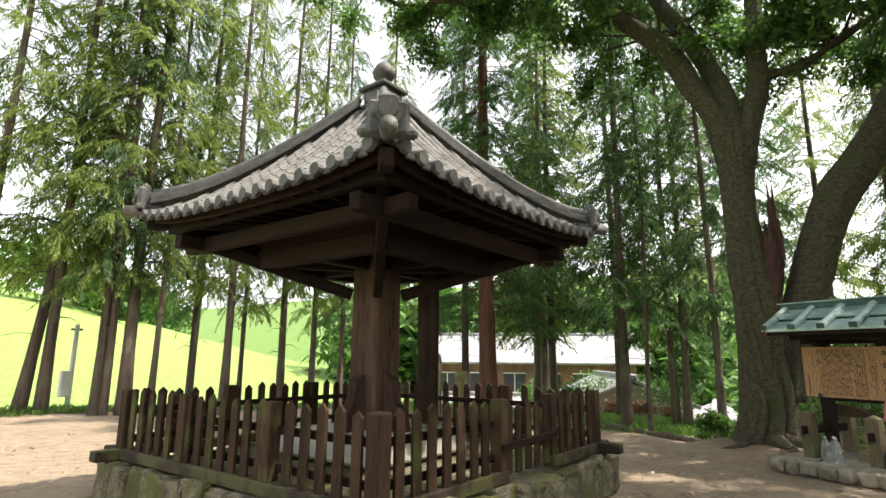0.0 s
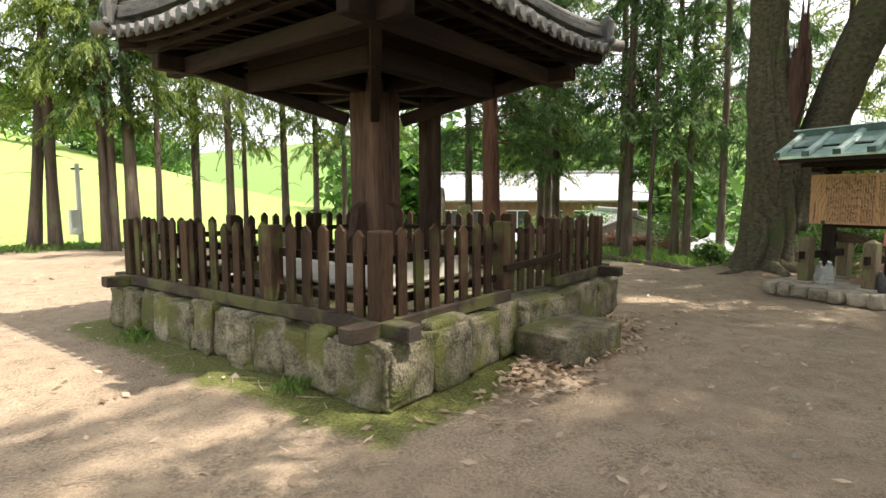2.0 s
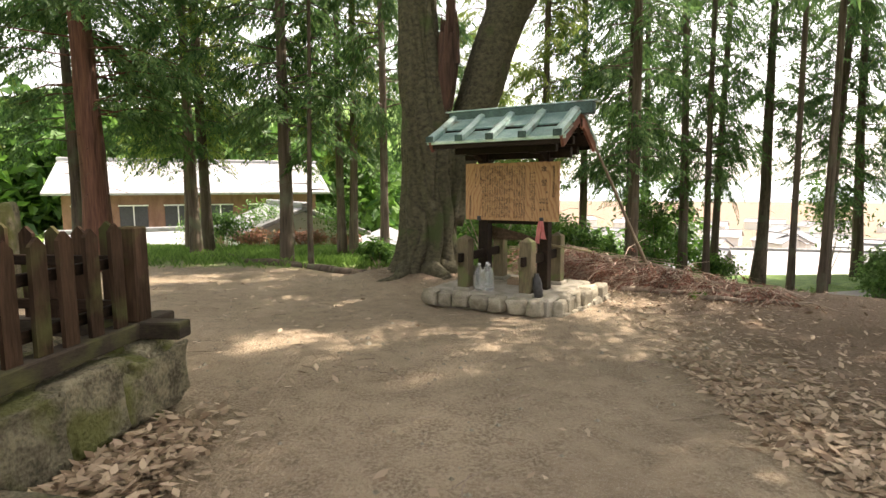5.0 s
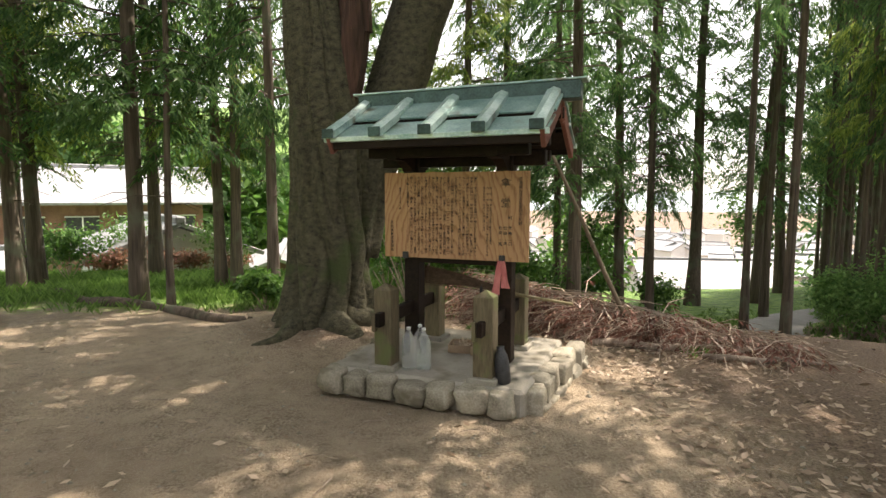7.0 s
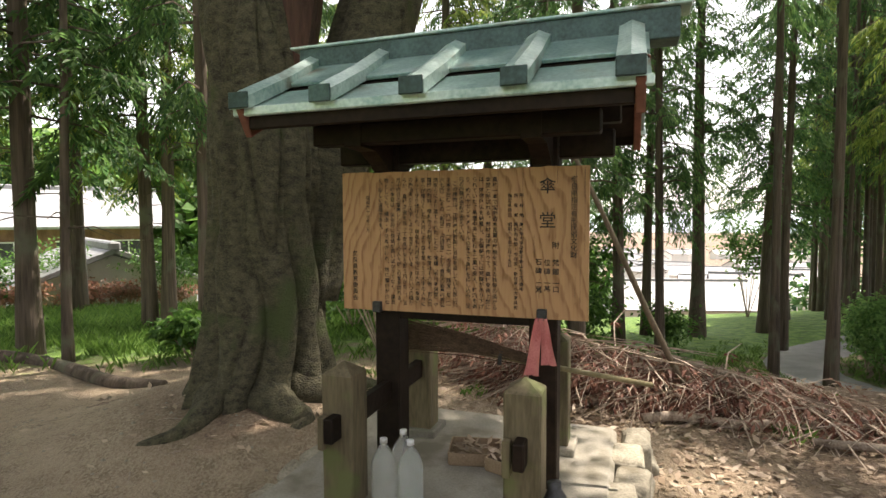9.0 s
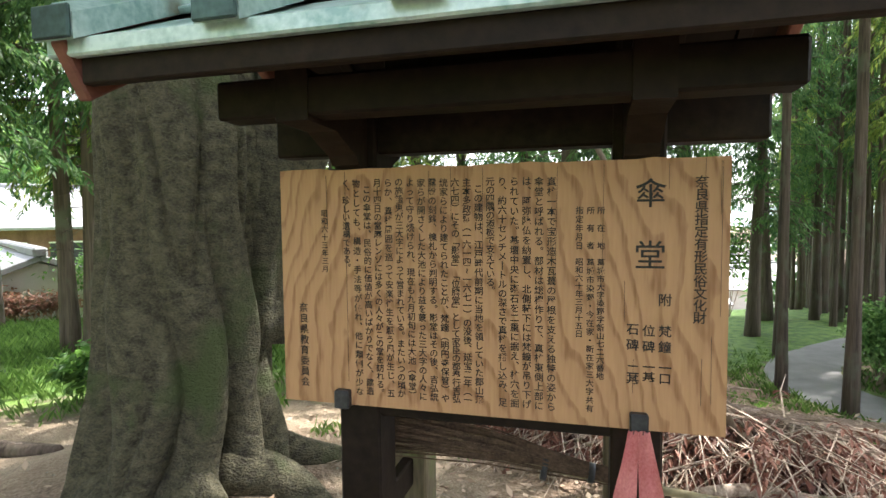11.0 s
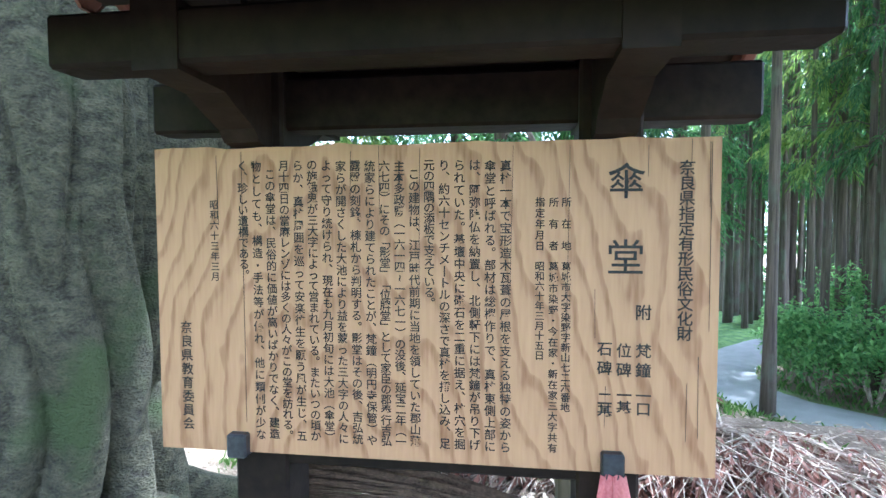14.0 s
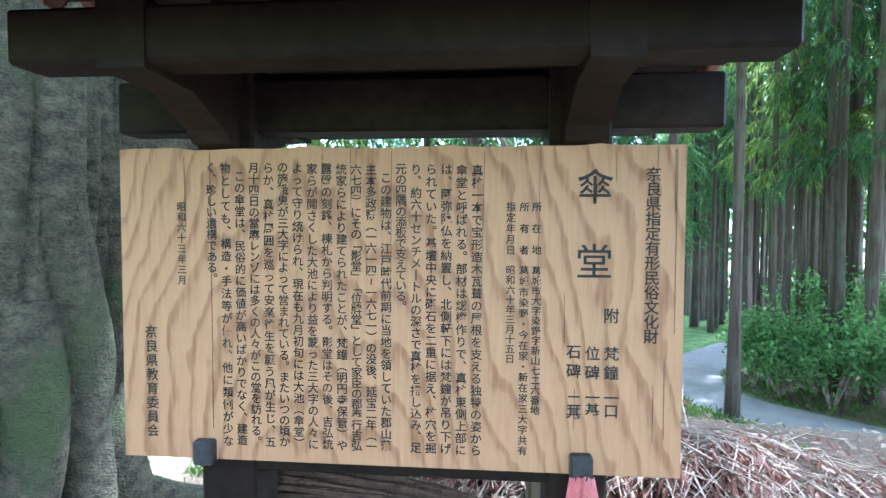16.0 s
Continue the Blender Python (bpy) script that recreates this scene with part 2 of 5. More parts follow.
def board_material():
    """A keyaki plank: broad cathedral grain along the board's length of growth, pores and fine checks."""
    m, n, l, b = nodes_of("zelkova_board")
    tc = n.new("ShaderNodeTexCoord")
    warp = n.new("ShaderNodeTexNoise"); warp.inputs["Scale"].default_value = 2.2; warp.inputs["Detail"].default_value = 4
    wm = n.new("ShaderNodeMapping"); wm.inputs["Scale"].default_value = (1.6, 1, 0.7)
    l.new(tc.outputs["Object"], wm.inputs[0]); l.new(wm.outputs[0], warp.inputs[0])
    # growth rings: long ovals about a heart low beside the board's middle
    om = n.new("ShaderNodeMapping"); om.inputs["Location"].default_value = (0.25, 0, 0.62); om.inputs["Scale"].default_value = (1.35, 0, 0.55)
    l.new(tc.outputs["Object"], om.inputs[0])
    oval = n.new("ShaderNodeVectorMath"); oval.operation = "LENGTH"
    l.new(om.outputs[0], oval.inputs[0])
    mixw = n.new("ShaderNodeMath"); mixw.operation = "MULTIPLY_ADD"; mixw.inputs[1].default_value = 0.42
    l.new(warp.outputs[0], mixw.inputs[0]); l.new(oval.outputs["Value"], mixw.inputs[2])
    rings = n.new("ShaderNodeMath"); rings.operation = "MULTIPLY"; rings.inputs[1].default_value = 15
    l.new(mixw.outputs[0], rings.inputs[0])
    saw = n.new("ShaderNodeMath"); saw.operation = "FRACT"
    l.new(rings.outputs[0], saw.inputs[0])
    fr = n.new("ShaderNodeFloatCurve")
    for px, py in ((0.12, 0.05), (0.6, 0.45), (0.86, 1.0)):
        fr.mapping.curves[0].points.new(px, py)
    fr.mapping.curves[0].points[0].location = (0, 0.25); fr.mapping.curves[0].points[-1].location = (1, 0.25)
    fr.mapping.update()
    l.new(saw.outputs[0], fr.inputs["Value"])
    pores = n.new("ShaderNodeTexNoise"); pores.inputs["Scale"].default_value = 55; pores.inputs["Detail"].default_value = 5
    pm = n.new("ShaderNodeMapping"); pm.inputs["Scale"].default_value = (1.6, 1, 0.14)
    l.new(tc.outputs["Object"], pm.inputs[0]); l.new(pm.outputs[0], pores.inputs[0])
    mixv = n.new("ShaderNodeMath"); mixv.operation = "MULTIPLY_ADD"; mixv.inputs[1].default_value = 0.36
    half = n.new("ShaderNodeMath"); half.operation = "MULTIPLY"; half.inputs[1].default_value = 0.75
    l.new(pores.outputs[0], half.inputs[0])
    l.new(fr.outputs[0], mixv.inputs[0]); l.new(half.outputs[0], mixv.inputs[2])
    ramp = n.new("ShaderNodeValToRGB")
    e = ramp.color_ramp.elements
    e[0].position, e[1].position = 0.22, 0.85
    e[0].color, e[1].color = rgba((0.47, 0.265, 0.132)), rgba((0.26, 0.12, 0.05))
    mid = e.new(0.55); mid.color = rgba((0.41, 0.225, 0.11))
    l.new(mixv.outputs[0], ramp.inputs[0])
    l.new(ramp.outputs[0], b.inputs["Base Color"])
    b.inputs["Roughness"].default_value = 0.6
    bp = n.new("ShaderNodeBump"); bp.inputs["Strength"].default_value = 0.25; bp.inputs["Distance"].default_value = 0.004
    l.new(pores.outputs[0], bp.inputs["Height"]); l.new(bp.outputs[0], b.inputs["Normal"])
    return m


BOARD = board_material()


def ground_material():
    m, n, l, b = nodes_of("ground_soil")
    tc = n.new("ShaderNodeTexCoord")

    def noise_tex(scale, detail=6):
        t = n.new("ShaderNodeTexNoise"); t.inputs["Scale"].default_value = scale; t.inputs["Detail"].default_value = detail
        l.new(tc.outputs["Object"], t.inputs[0])
        return t

    def ramp_of(src, a, c, p0=0.35, p1=0.65):
        r = n.new("ShaderNodeValToRGB")
        r.color_ramp.elements[0].color, r.color_ramp.elements[1].color = rgba(a), rgba(c)
        r.color_ramp.elements[0].position, r.color_ramp.elements[1].position = p0, p1
        l.new(src, r.inputs[0])
        return r.outputs[0]

    def mix(f, a, c):
        x = n.new("ShaderNodeMix"); x.data_type = "RGBA"
        l.new(f, x.inputs[0]); l.new(a, x.inputs[6]); l.new(c, x.inputs[7])
        return x.outputs[2]

    def mask(name, jitter):
        at = n.new("ShaderNodeAttribute"); at.attribute_name = name
        j = n.new("ShaderNodeMath"); j.operation = "MULTIPLY_ADD"; j.inputs[1].default_value = 0.9
        l.new(jitter, j.inputs[0])
        l.new(at.outputs["Fac"], j.inputs[2])
        r = n.new("ShaderNodeMapRange"); r.inputs[1].default_value, r.inputs[2].default_value = 0.85, 1.15
        l.new(j.outputs[0], r.inputs[0])
        return r.outputs[0]

    n1, n2, n3, n4 = noise_tex(0.7), noise_tex(5), noise_tex(45, 4), noise_tex(260, 2)
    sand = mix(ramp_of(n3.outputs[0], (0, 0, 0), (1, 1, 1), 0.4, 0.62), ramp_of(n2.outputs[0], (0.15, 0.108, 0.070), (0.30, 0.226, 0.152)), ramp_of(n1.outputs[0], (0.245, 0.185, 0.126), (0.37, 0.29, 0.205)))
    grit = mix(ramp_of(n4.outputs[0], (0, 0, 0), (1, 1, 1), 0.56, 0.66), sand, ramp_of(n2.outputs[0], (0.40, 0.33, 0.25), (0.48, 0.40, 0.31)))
    humus = ramp_of(n3.outputs[0], (0.11, 0.072, 0.047), (0.26, 0.185, 0.13))
    moss = ramp_of(n3.outputs[0], (0.055, 0.07, 0.012), (0.15, 0.155, 0.038))
    green = ramp_of(n2.outputs[0], (0.05, 0.12, 0.02), (0.16, 0.26, 0.05))
    field = ramp_of(n2.outputs[0], (0.15, 0.25, 0.045), (0.25, 0.37, 0.095))
    c = mix(mask("humus", n2.outputs[0]), grit, humus)
    c = mix(mask("moss", n2.outputs[0]), c, moss)
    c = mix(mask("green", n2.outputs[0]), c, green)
    c = mix(mask("field", n2.outputs[0]), c, field)
    l.new(c, b.inputs["Base Color"])
    b.inputs["Roughness"].default_value = 0.95
    hsum = n.new("ShaderNodeMath"); hsum.operation = "ADD"
    l.new(n2.outputs[0], hsum.inputs[0]); l.new(n3.outputs[0], hsum.inputs[1])
    bp = n.new("ShaderNodeBump"); bp.inputs["Strength"].default_value = 0.9; bp.inputs["Distance"].default_value = 0.035
    l.new(hsum.outputs[0], bp.inputs["Height"]); l.new(bp.outputs[0], b.inputs["Normal"])
    return m


GROUND = ground_material()

# ---- building helpers ----


def mesh_of(bm, material, smooth=False):
    me = bpy.data.meshes.new("mesh")
    bm.to_mesh(me)
    bm.free()
    me.materials.append(material)
    if smooth:
        me.shade_smooth()
    return me


def raw_mesh(verts, faces, material, smooth=False):
    me = bpy.data.meshes.new("mesh")
    me.from_pydata(verts, [], faces)
    me.materials.append(material)
    if smooth:
        me.shade_smooth()
    me.update()
    return me


def part(name, data, material, parent, label="", m=None, smooth=False):
    """One mesh object under a thing or under a part."""
    me = data if isinstance(data, bpy.types.Mesh) else mesh_of(data, material, smooth)
    ob = new(name, me)
    ob.parent = parent
    if m is not None:
        ob.matrix_basis = m
    if label:
        ob["label"] = label
    return ob


def thing(name, m, label, category, group="", kind="", data=None):
    ob = new(name, data)
    ob.matrix_basis = m
    return tagged(ob, label, category, group, kind)


def box(sx, sy, sz, at=(0, 0, 0), bevel=0.006, bm=None, rot=None):
    """A box with eased edges; at is its centre."""
    out = bm or bmesh.new()
    mat4 = Matrix.Translation(at) @ (rot.to_4x4() if rot else Matrix()) @ Matrix.Diagonal((sx, sy, sz, 1))
    made = bmesh.ops.create_cube(out, size=1, matrix=mat4)
    if bevel:
        edges = list({e for v in made["verts"] for e in v.link_edges})
        bmesh.ops.bevel(out, geom=edges, offset=bevel, segments=1, affect="EDGES")
    return out


def beam(a, b, w, h, bevel=0.008, bm=None):
    """A squared timber from a to b."""
    a, b = Vector(a), Vector(b)
    d = b - a
    rot = d.to_track_quat("X", "Z").to_matrix()
    return box(d.length, w, h, (a + b) / 2, bevel, bm, rot)


def tube_data(points, radii, segs=8, rough=0.0, lobes=0.0, cap=True, seed=0, verts=None, faces=None):
    verts = [] if verts is None else verts
    faces = [] if faces is None else faces
    pts = [Vector(p) for p in points]
    start = len(verts)
    side = Vector((1, 0, 0))
    for i, p in enumerate(pts):
        d = (pts[min(i + 1, len(pts) - 1)] - pts[max(i - 1, 0)]).normalized()
        side = (side - d * side.dot(d))
        side = side.normalized() if side.length > 1e-4 else d.orthogonal().normalized()
        up = d.cross(side)
        for k in range(segs):
            a = 2 * math.pi * k / segs
            r = radii[i]
            if rough or lobes:
                q = Vector((math.cos(a) * 1.7 + seed, math.sin(a) * 1.7, p.z * 0.55 + seed * 3))
                r *= 1 + rough * noise.noise(q * 1.6) * 1.6 + lobes * (1 + 1.6 * math.exp(-max(p.z, 0) / 1.3)) * math.sin(a * 7 + p.z * 0.5 + 2 * noise.noise(Vector((0, seed, p.z * 0.6))))
            verts.append(p + (side * math.cos(a) + up * math.sin(a)) * r)
    for i in range(len(pts) - 1):
        for k in range(segs):
            a, b = start + i * segs + k, start + i * segs + (k + 1) % segs
            faces.append((a, b, b + segs, a + segs))
    if cap:
        faces.append(tuple(start + (len(pts) - 1) * segs + k for k in range(segs)))
        faces.append(tuple(start + k for k in reversed(range(segs))))
    return verts, faces


def smooth_line(points, radii, steps=4):
    """Catmull-Rom through points."""
    P = [Vector(p) for p in points]
    P = [P[0] * 2 - P[1]] + P + [P[-1] * 2 - P[-2]]
    out, rr = [], []
    for i in range(1, len(P) - 2):
        for s in range(steps):
            t = s / steps
            a, b, c, d = P[i - 1], P[i], P[i + 1], P[i + 2]
            out.append(0.5 * ((2 * b) + (c - a) * t + (2 * a - 5 * b + 4 * c - d) * t * t + (3 * b - a - 3 * c + d) * t ** 3))
            rr.append(radii[i - 1] * (1 - t) + radii[i] * t)
    out.append(P[-2]); rr.append(radii[-1])
    return out, rr


def rock(sx, sy, sz, seed, sub=2, power=0.45, jag=0.10):
    """A squarish rounded stone, its base centre at the origin."""
    bm = bmesh.new()
    bmesh.ops.create_icosphere(bm, subdivisions=sub, radius=1)
    for v in bm.verts:
        c = v.co.copy()
        q = Vector([math.copysign(abs(t) ** power, t) for t in c])
        q *= 1 + jag * noise.noise(c * 1.6 + Vector((seed * 5.1, seed * 2.7, seed))) + jag * 0.4 * noise.noise(c * 4.5 + Vector((seed, 0, 0)))
        v.co = Vector((q.x * sx / 2, q.y * sy / 2, (q.z + 1) * sz / 2))
    return bm


# ---- the ground ----
LANE = [(-6, -14.6), (0, -14.2), (6, -13.2), (9, -12.1), (10.3, -11.75), (11.7, -11.5), (12.9, -11.8), (13.9, -12.6), (14.8, -14.0), (15.3, -16), (15.0, -20), (13, -30)]


def smooth01(a, b, x):
    t = np.clip((x - a) / (b - a), 0, 1)
    return t * t * (3 - 2 * t)


def terrain(x, y):
    x, y = np.asarray(x, float), np.asarray(y, float)
    z = np.interp(x, [1, 5, 9, 16, 30], [0, -0.25, -0.42, -0.75, -1.5])
    valley = smooth01(16, 95, x) * smooth01(24, -8, y)
    z = z - 15 * valley - 8 * smooth01(95, 400, x) * smooth01(24, -8, y)
    z = z - 1.2 * smooth01(16, 30, x) * smooth01(-8, 24, y) + 0.20 * np.maximum(0, x - 52) * smooth01(10, 45, y)
    z = z - 1.0 * smooth01(12.8, 18, y) + 0.17 * np.maximum(0, y - 20) * smooth01(70, 28, x)
    z = z - 0.95 * smooth01(11.8, 15.0, 0.79 * x - 0.62 * y) * smooth01(-4.5, -8.5, y) * smooth01(2, 7, x)   # bank down to the lane
    z = z + 0.06 * np.maximum(0, -y - 14) * smooth01(30, 14, x)
    z = z + 0.27 * np.exp(-(((x - 8.4) ** 2 + (y + 2.55) ** 2) / 2.2) ** 2)
    return np.minimum(z, 60)


def ground_z(x, y):
    return float(terrain(x, y))


def axis(fine_from, fine_to, step, far):
    a = list(np.arange(fine_from, fine_to, step))
    s, v = step, a[-1]
    while v < far:
        s *= 1.16; v += s; a.append(v)
    s, v = step, a[0]
    while v > -far:
        s *= 1.16; v -= s; a.insert(0, v)
    return np.array(a)


def lane_distance(x, y):
    best = np.full(x.shape, 1e9)
    for (ax, ay), (bx, by) in zip(LANE, LANE[1:]):
        dx, dy = bx - ax, by - ay
        t = np.clip(((x - ax) * dx + (y - ay) * dy) / (dx * dx + dy * dy), 0, 1)
        best = np.minimum(best, np.hypot(x - ax - t * dx, y - ay - t * dy))
    return best


def build_ground():
    xs, ys = axis(-6, 18, 0.16, 1500), axis(-11, 14, 0.16, 1500)
    X, Y = np.meshgrid(xs, ys)
    Z = terrain(X, Y)
    near = np.exp(-((X - 3) ** 2 + (Y + 1) ** 2) / 220)
    bumps = np.array([noise.noise((x * 0.9, y * 0.9, 0)) * 0.02 + noise.noise((x * 3.1, y * 3.1, 4)) * 0.006 for x, y in zip(X.ravel(), Y.ravel())]).reshape(X.shape)
    Z = Z + bumps * near
    nx, ny = len(xs), len(ys)
    idx = np.arange(nx * ny).reshape(ny, nx)
    f = np.stack([idx[:-1, :-1], idx[:-1, 1:], idx[1:, 1:], idx[1:, :-1]], -1).reshape(-1, 4)
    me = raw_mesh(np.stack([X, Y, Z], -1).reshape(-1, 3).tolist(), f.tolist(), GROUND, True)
    x, y = X.ravel(), Y.ravel()
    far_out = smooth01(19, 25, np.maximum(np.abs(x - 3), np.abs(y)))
    edge = np.maximum(np.maximum(smooth01(10.2, 11.8, x - 0.25 * np.abs(y)), smooth01(11.6, 14, y)), 0.0)
    lane = lane_distance(x, y)
    layers = {
        "field": smooth01(15, 20, y) * smooth01(90, 45, x),
        # green fades out past x 35 towards the valley; pale earth imitates haze
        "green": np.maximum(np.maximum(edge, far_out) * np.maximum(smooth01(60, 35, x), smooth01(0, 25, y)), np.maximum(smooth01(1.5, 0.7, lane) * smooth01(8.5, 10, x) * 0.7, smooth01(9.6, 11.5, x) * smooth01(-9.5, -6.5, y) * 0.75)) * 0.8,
        "moss": np.maximum(smooth01(0.75, 0.2, np.maximum(np.abs(x), np.abs(y)) - 1.85) * smooth01(1.0, -1.5, x + 0.3 * y) * 0.88, 0),
        "humus": np.maximum(smooth01(-4.5, -7.2, y) * 0.78, np.maximum(smooth01(1.9, 0.8, np.hypot(x - 8.4, y + 2.55)) * 0.6, smooth01(6.6, 8.4, x) * smooth01(-3.6, -5.5, y) * 0.9)),
    }
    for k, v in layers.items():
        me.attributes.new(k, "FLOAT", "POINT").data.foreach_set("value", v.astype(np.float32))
    tagged(new("ground", me), "sandy trodden earth with moss, grass and leaf mould at its margins, valley paled for haze", "ground", kind="structure")


build_ground()


def build_lane():
    pts, rr = smooth_line([(x, y, 0) for x, y in LANE], [0.72] * len(LANE), 8)
    verts, faces = [], []
    cols = 7
    for i, p in enumerate(pts):
        d = (pts[min(i + 1, len(pts) - 1)] - pts[max(i - 1, 0)]).normalized()
        s = Vector((-d.y, d.x, 0))
        for k in range(cols):
            o = (k / (cols - 1) - 0.5) * 2
            w = 0.62 + 0.06 * noise.noise((i * 0.4, k, 0))
            q = p + s * o * w
            verts.append((q.x, q.y, ground_z(q.x, q.y) + 0.035 - 0.03 * o * o))
    for i in range(len(pts) - 1):
        for k in range(cols - 1):
            a = i * cols + k
            faces.append((a, a + 1, a + 1 + cols, a + cols))
    tagged(new("road", raw_mesh(verts, faces, ASPHALT, True)), "narrow pale worn lane curving into the cedar wood", "lane", kind="structure")


build_lane()

# ---- the pavilion: a pyramid roof on one thick column, within a fence on a stone platform ----
HALF = 1.75
PLATFORM = thing("stone_platform", Matrix(), "low square platform faced with mossy rough granite stones", "platform")
part("core", box(3.5, 3.5, 0.40, (0, 0, 0.2), 0.02), STONE, PLATFORM, "packed earth and stone top")


def platform_stones():
    rnd = random.Random(5)
    for side in range(4):
        turn = Matrix.Rotation(side * math.pi / 2, 4, "Z")
        s = -1.9
        while s < 1.88:
            w = min(rnd.uniform(0.3, 0.55) if side in (0,) else rnd.uniform(0.22, 0.38), 1.92 - s)
            if 1.92 - s - w < 0.2:
                w = 1.92 - s
            h = rnd.uniform(0.38, 0.46)
            bm = rock(w * 1.08, rnd.uniform(0.27, 0.36), h, rnd.random() * 30, 4, 0.25, 0.20)
            part("stone", bm, STONE, PLATFORM, m=turn @ pose(s + w / 2, (-1.79 if side == 0 else -1.76) + rnd.uniform(-0.03, 0.03), -0.01, rnd.uniform(-6, 2), 0, rnd.uniform(-3, 3)), smooth=True)
            s += w


platform_stones()
step = rock(0.86, 0.56, 0.27, 3.3, 3, 0.2, 0.12)
thing("step_stone", pose(-0.02, -2.26, -0.02, 0, 0, -6), "single rough grey granite block used as a step", "step", data=mesh_of(step, STONE, True))

FENCE = thing("picket_fence", pose(0, 0, 0.43), "dark weathered wooden picket fence with peaked pales on a sill", "fence")


def picket_mesh(h, w=0.09, t=0.024):
    bm = bmesh.new()
    prof = [(-w / 2, 0), (w / 2, 0), (w / 2, h - 0.045), (0, h), (-w / 2, h - 0.045)]
    fr = [bm.verts.new((x, -t / 2, z)) for x, z in prof]
    bk = [bm.verts.new((x, t / 2, z)) for x, z in prof]
    bm.faces.new(fr); bm.faces.new(bk[::-1])
    for i in range(5):
        j = (i + 1) % 5
        bm.faces.new((fr[j], fr[i], bk[i], bk[j]))
    return mesh_of(bm, WOOD_DARK)


def build_fence():
    rnd = random.Random(9)
    tall = [picket_mesh(h) for h in (0.57, 0.585, 0.6)]
    for side in range(4):
        turn = Matrix.Rotation(side * math.pi / 2, 4, "Z")
        gate = side == 0
        for a, b in (((-2.06, -0.22), (0.62, 2.04)) if gate else ((-2.06, 2.04),)):
            wood = box(b - a, 0.13, 0.10, ((a + b) / 2, 0, 0.05 + 0.003 * (side % 2)), 0.008)
            part("sill", wood, SILL, FENCE, "moss-stained ground sill", turn @ pose(0, -HALF, 0))
        part("corner_post", box(0.125, 0.125, 0.57, (0, 0, 0.385), 0.01), WOOD_DARK, FENCE, "", turn @ pose(-HALF, -HALF, 0))
        for px in ((-0.28, 0.66) if gate else (-0.62, 0.62)):
            part("post", box(0.12, 0.11, 0.575, (0, 0, 0.39), 0.008), WOOD_DARK, FENCE, "", turn @ pose(px, -HALF, 0))
        for z in (0.20, 0.47):
            for a, b in (((-1.7, -0.3), (0.66, 1.7)) if gate else ((-1.7, 1.7),)):
                part("rail", box(b - a, 0.035, 0.06, ((a + b) / 2, 0.035, z), 0.004), WOOD_X, FENCE, "", turn @ pose(0, -HALF, 0))
        n = 20
        for i in range(1, n):
            x = -HALF + 3.5 * i / n
            if any(abs(x - p) < 0.085 for p in ((-0.28, 0.66) if gate else (-0.62, 0.62))):
                continue
            dz = 0.10 if not (gate and -0.3 < x < 0.66) else 0.05
            part("picket", tall[rnd.randrange(3)], WOOD_DARK, FENCE, "", turn @ pose(x + rnd.uniform(-0.01, 0.01), -HALF - 0.022, dz, 0, rnd.uniform(-0.8, 0.8), 0))
    part("gate_bar", box(1.05, 0.04, 0.055, (0.18, -HALF - 0.07, 0.30), 0.005, rot=Euler((0, radians(-1.2), 0)).to_matrix()), WOOD_X, FENCE, "loose cross bar that closes the gate")


build_fence()

PAVILION = thing("pavilion", pose(0.1, 0.1, 0.4), "small old timber pavilion with a tiled pyramid roof on one column", "pavilion")


def column_parts():
    bm = bmesh.new()
    box(0.41, 0.41, 2.15, (0, 0, 1.1), 0.035, bm)
    part("column", bm, COLUMN, PAVILION, "thick square weathered zelkova column")
    for k in range(4):
        turn = Matrix.Rotation(k * math.pi / 2, 4, "Z")
        b2 = bmesh.new()
        prof = [(0.205, 0), (0.62, 0), (0.62, 0.18), (0.50, 0.26), (0.46, 0.48), (0.36, 0.56), (0.32, 0.80), (0.205, 0.86)]
        f = [b2.verts.new((x, -0.06, z)) for x, z in prof]
        g = [b2.verts.new((x, 0.06, z)) for x, z in prof]
        b2.faces.new(f); b2.faces.new(g[::-1])
        for i in range(len(prof)):
            j = (i + 1) % len(prof)
            b2.faces.new((f[j], f[i], g[i], g[j]))
        bmesh.ops.recalc_face_normals(b2, faces=b2.faces)
        part("bracing_board", b2, COLUMN, PAVILION, "stepped bracing board at the column's foot", turn)
    part("plinth", box(1.5, 1.5, 0.24, (0, 0, 0.16), 0.03), STONE_PALE, PAVILION, "pale stone plinth")
    part("rear_post", box(0.2, 0.2, 2.2, (0.80, -0.12, 1.14), 0.015), COLUMN, PAVILION, "slimmer side post")


column_parts()

E_TIP = 1.86


def roof_z(d, along=0.0):
    """Height of the roof plane at distance d from the axis; corners sweep up."""
    t = np.clip((d - 0.15) / (E_TIP - 0.15), 0, 1)
    base = 4.42 - 2.06 * t + 0.47 * t * t
    return float(base - 0.4 + 0.13 * (abs(along) / E_TIP) ** 3 * t * t)


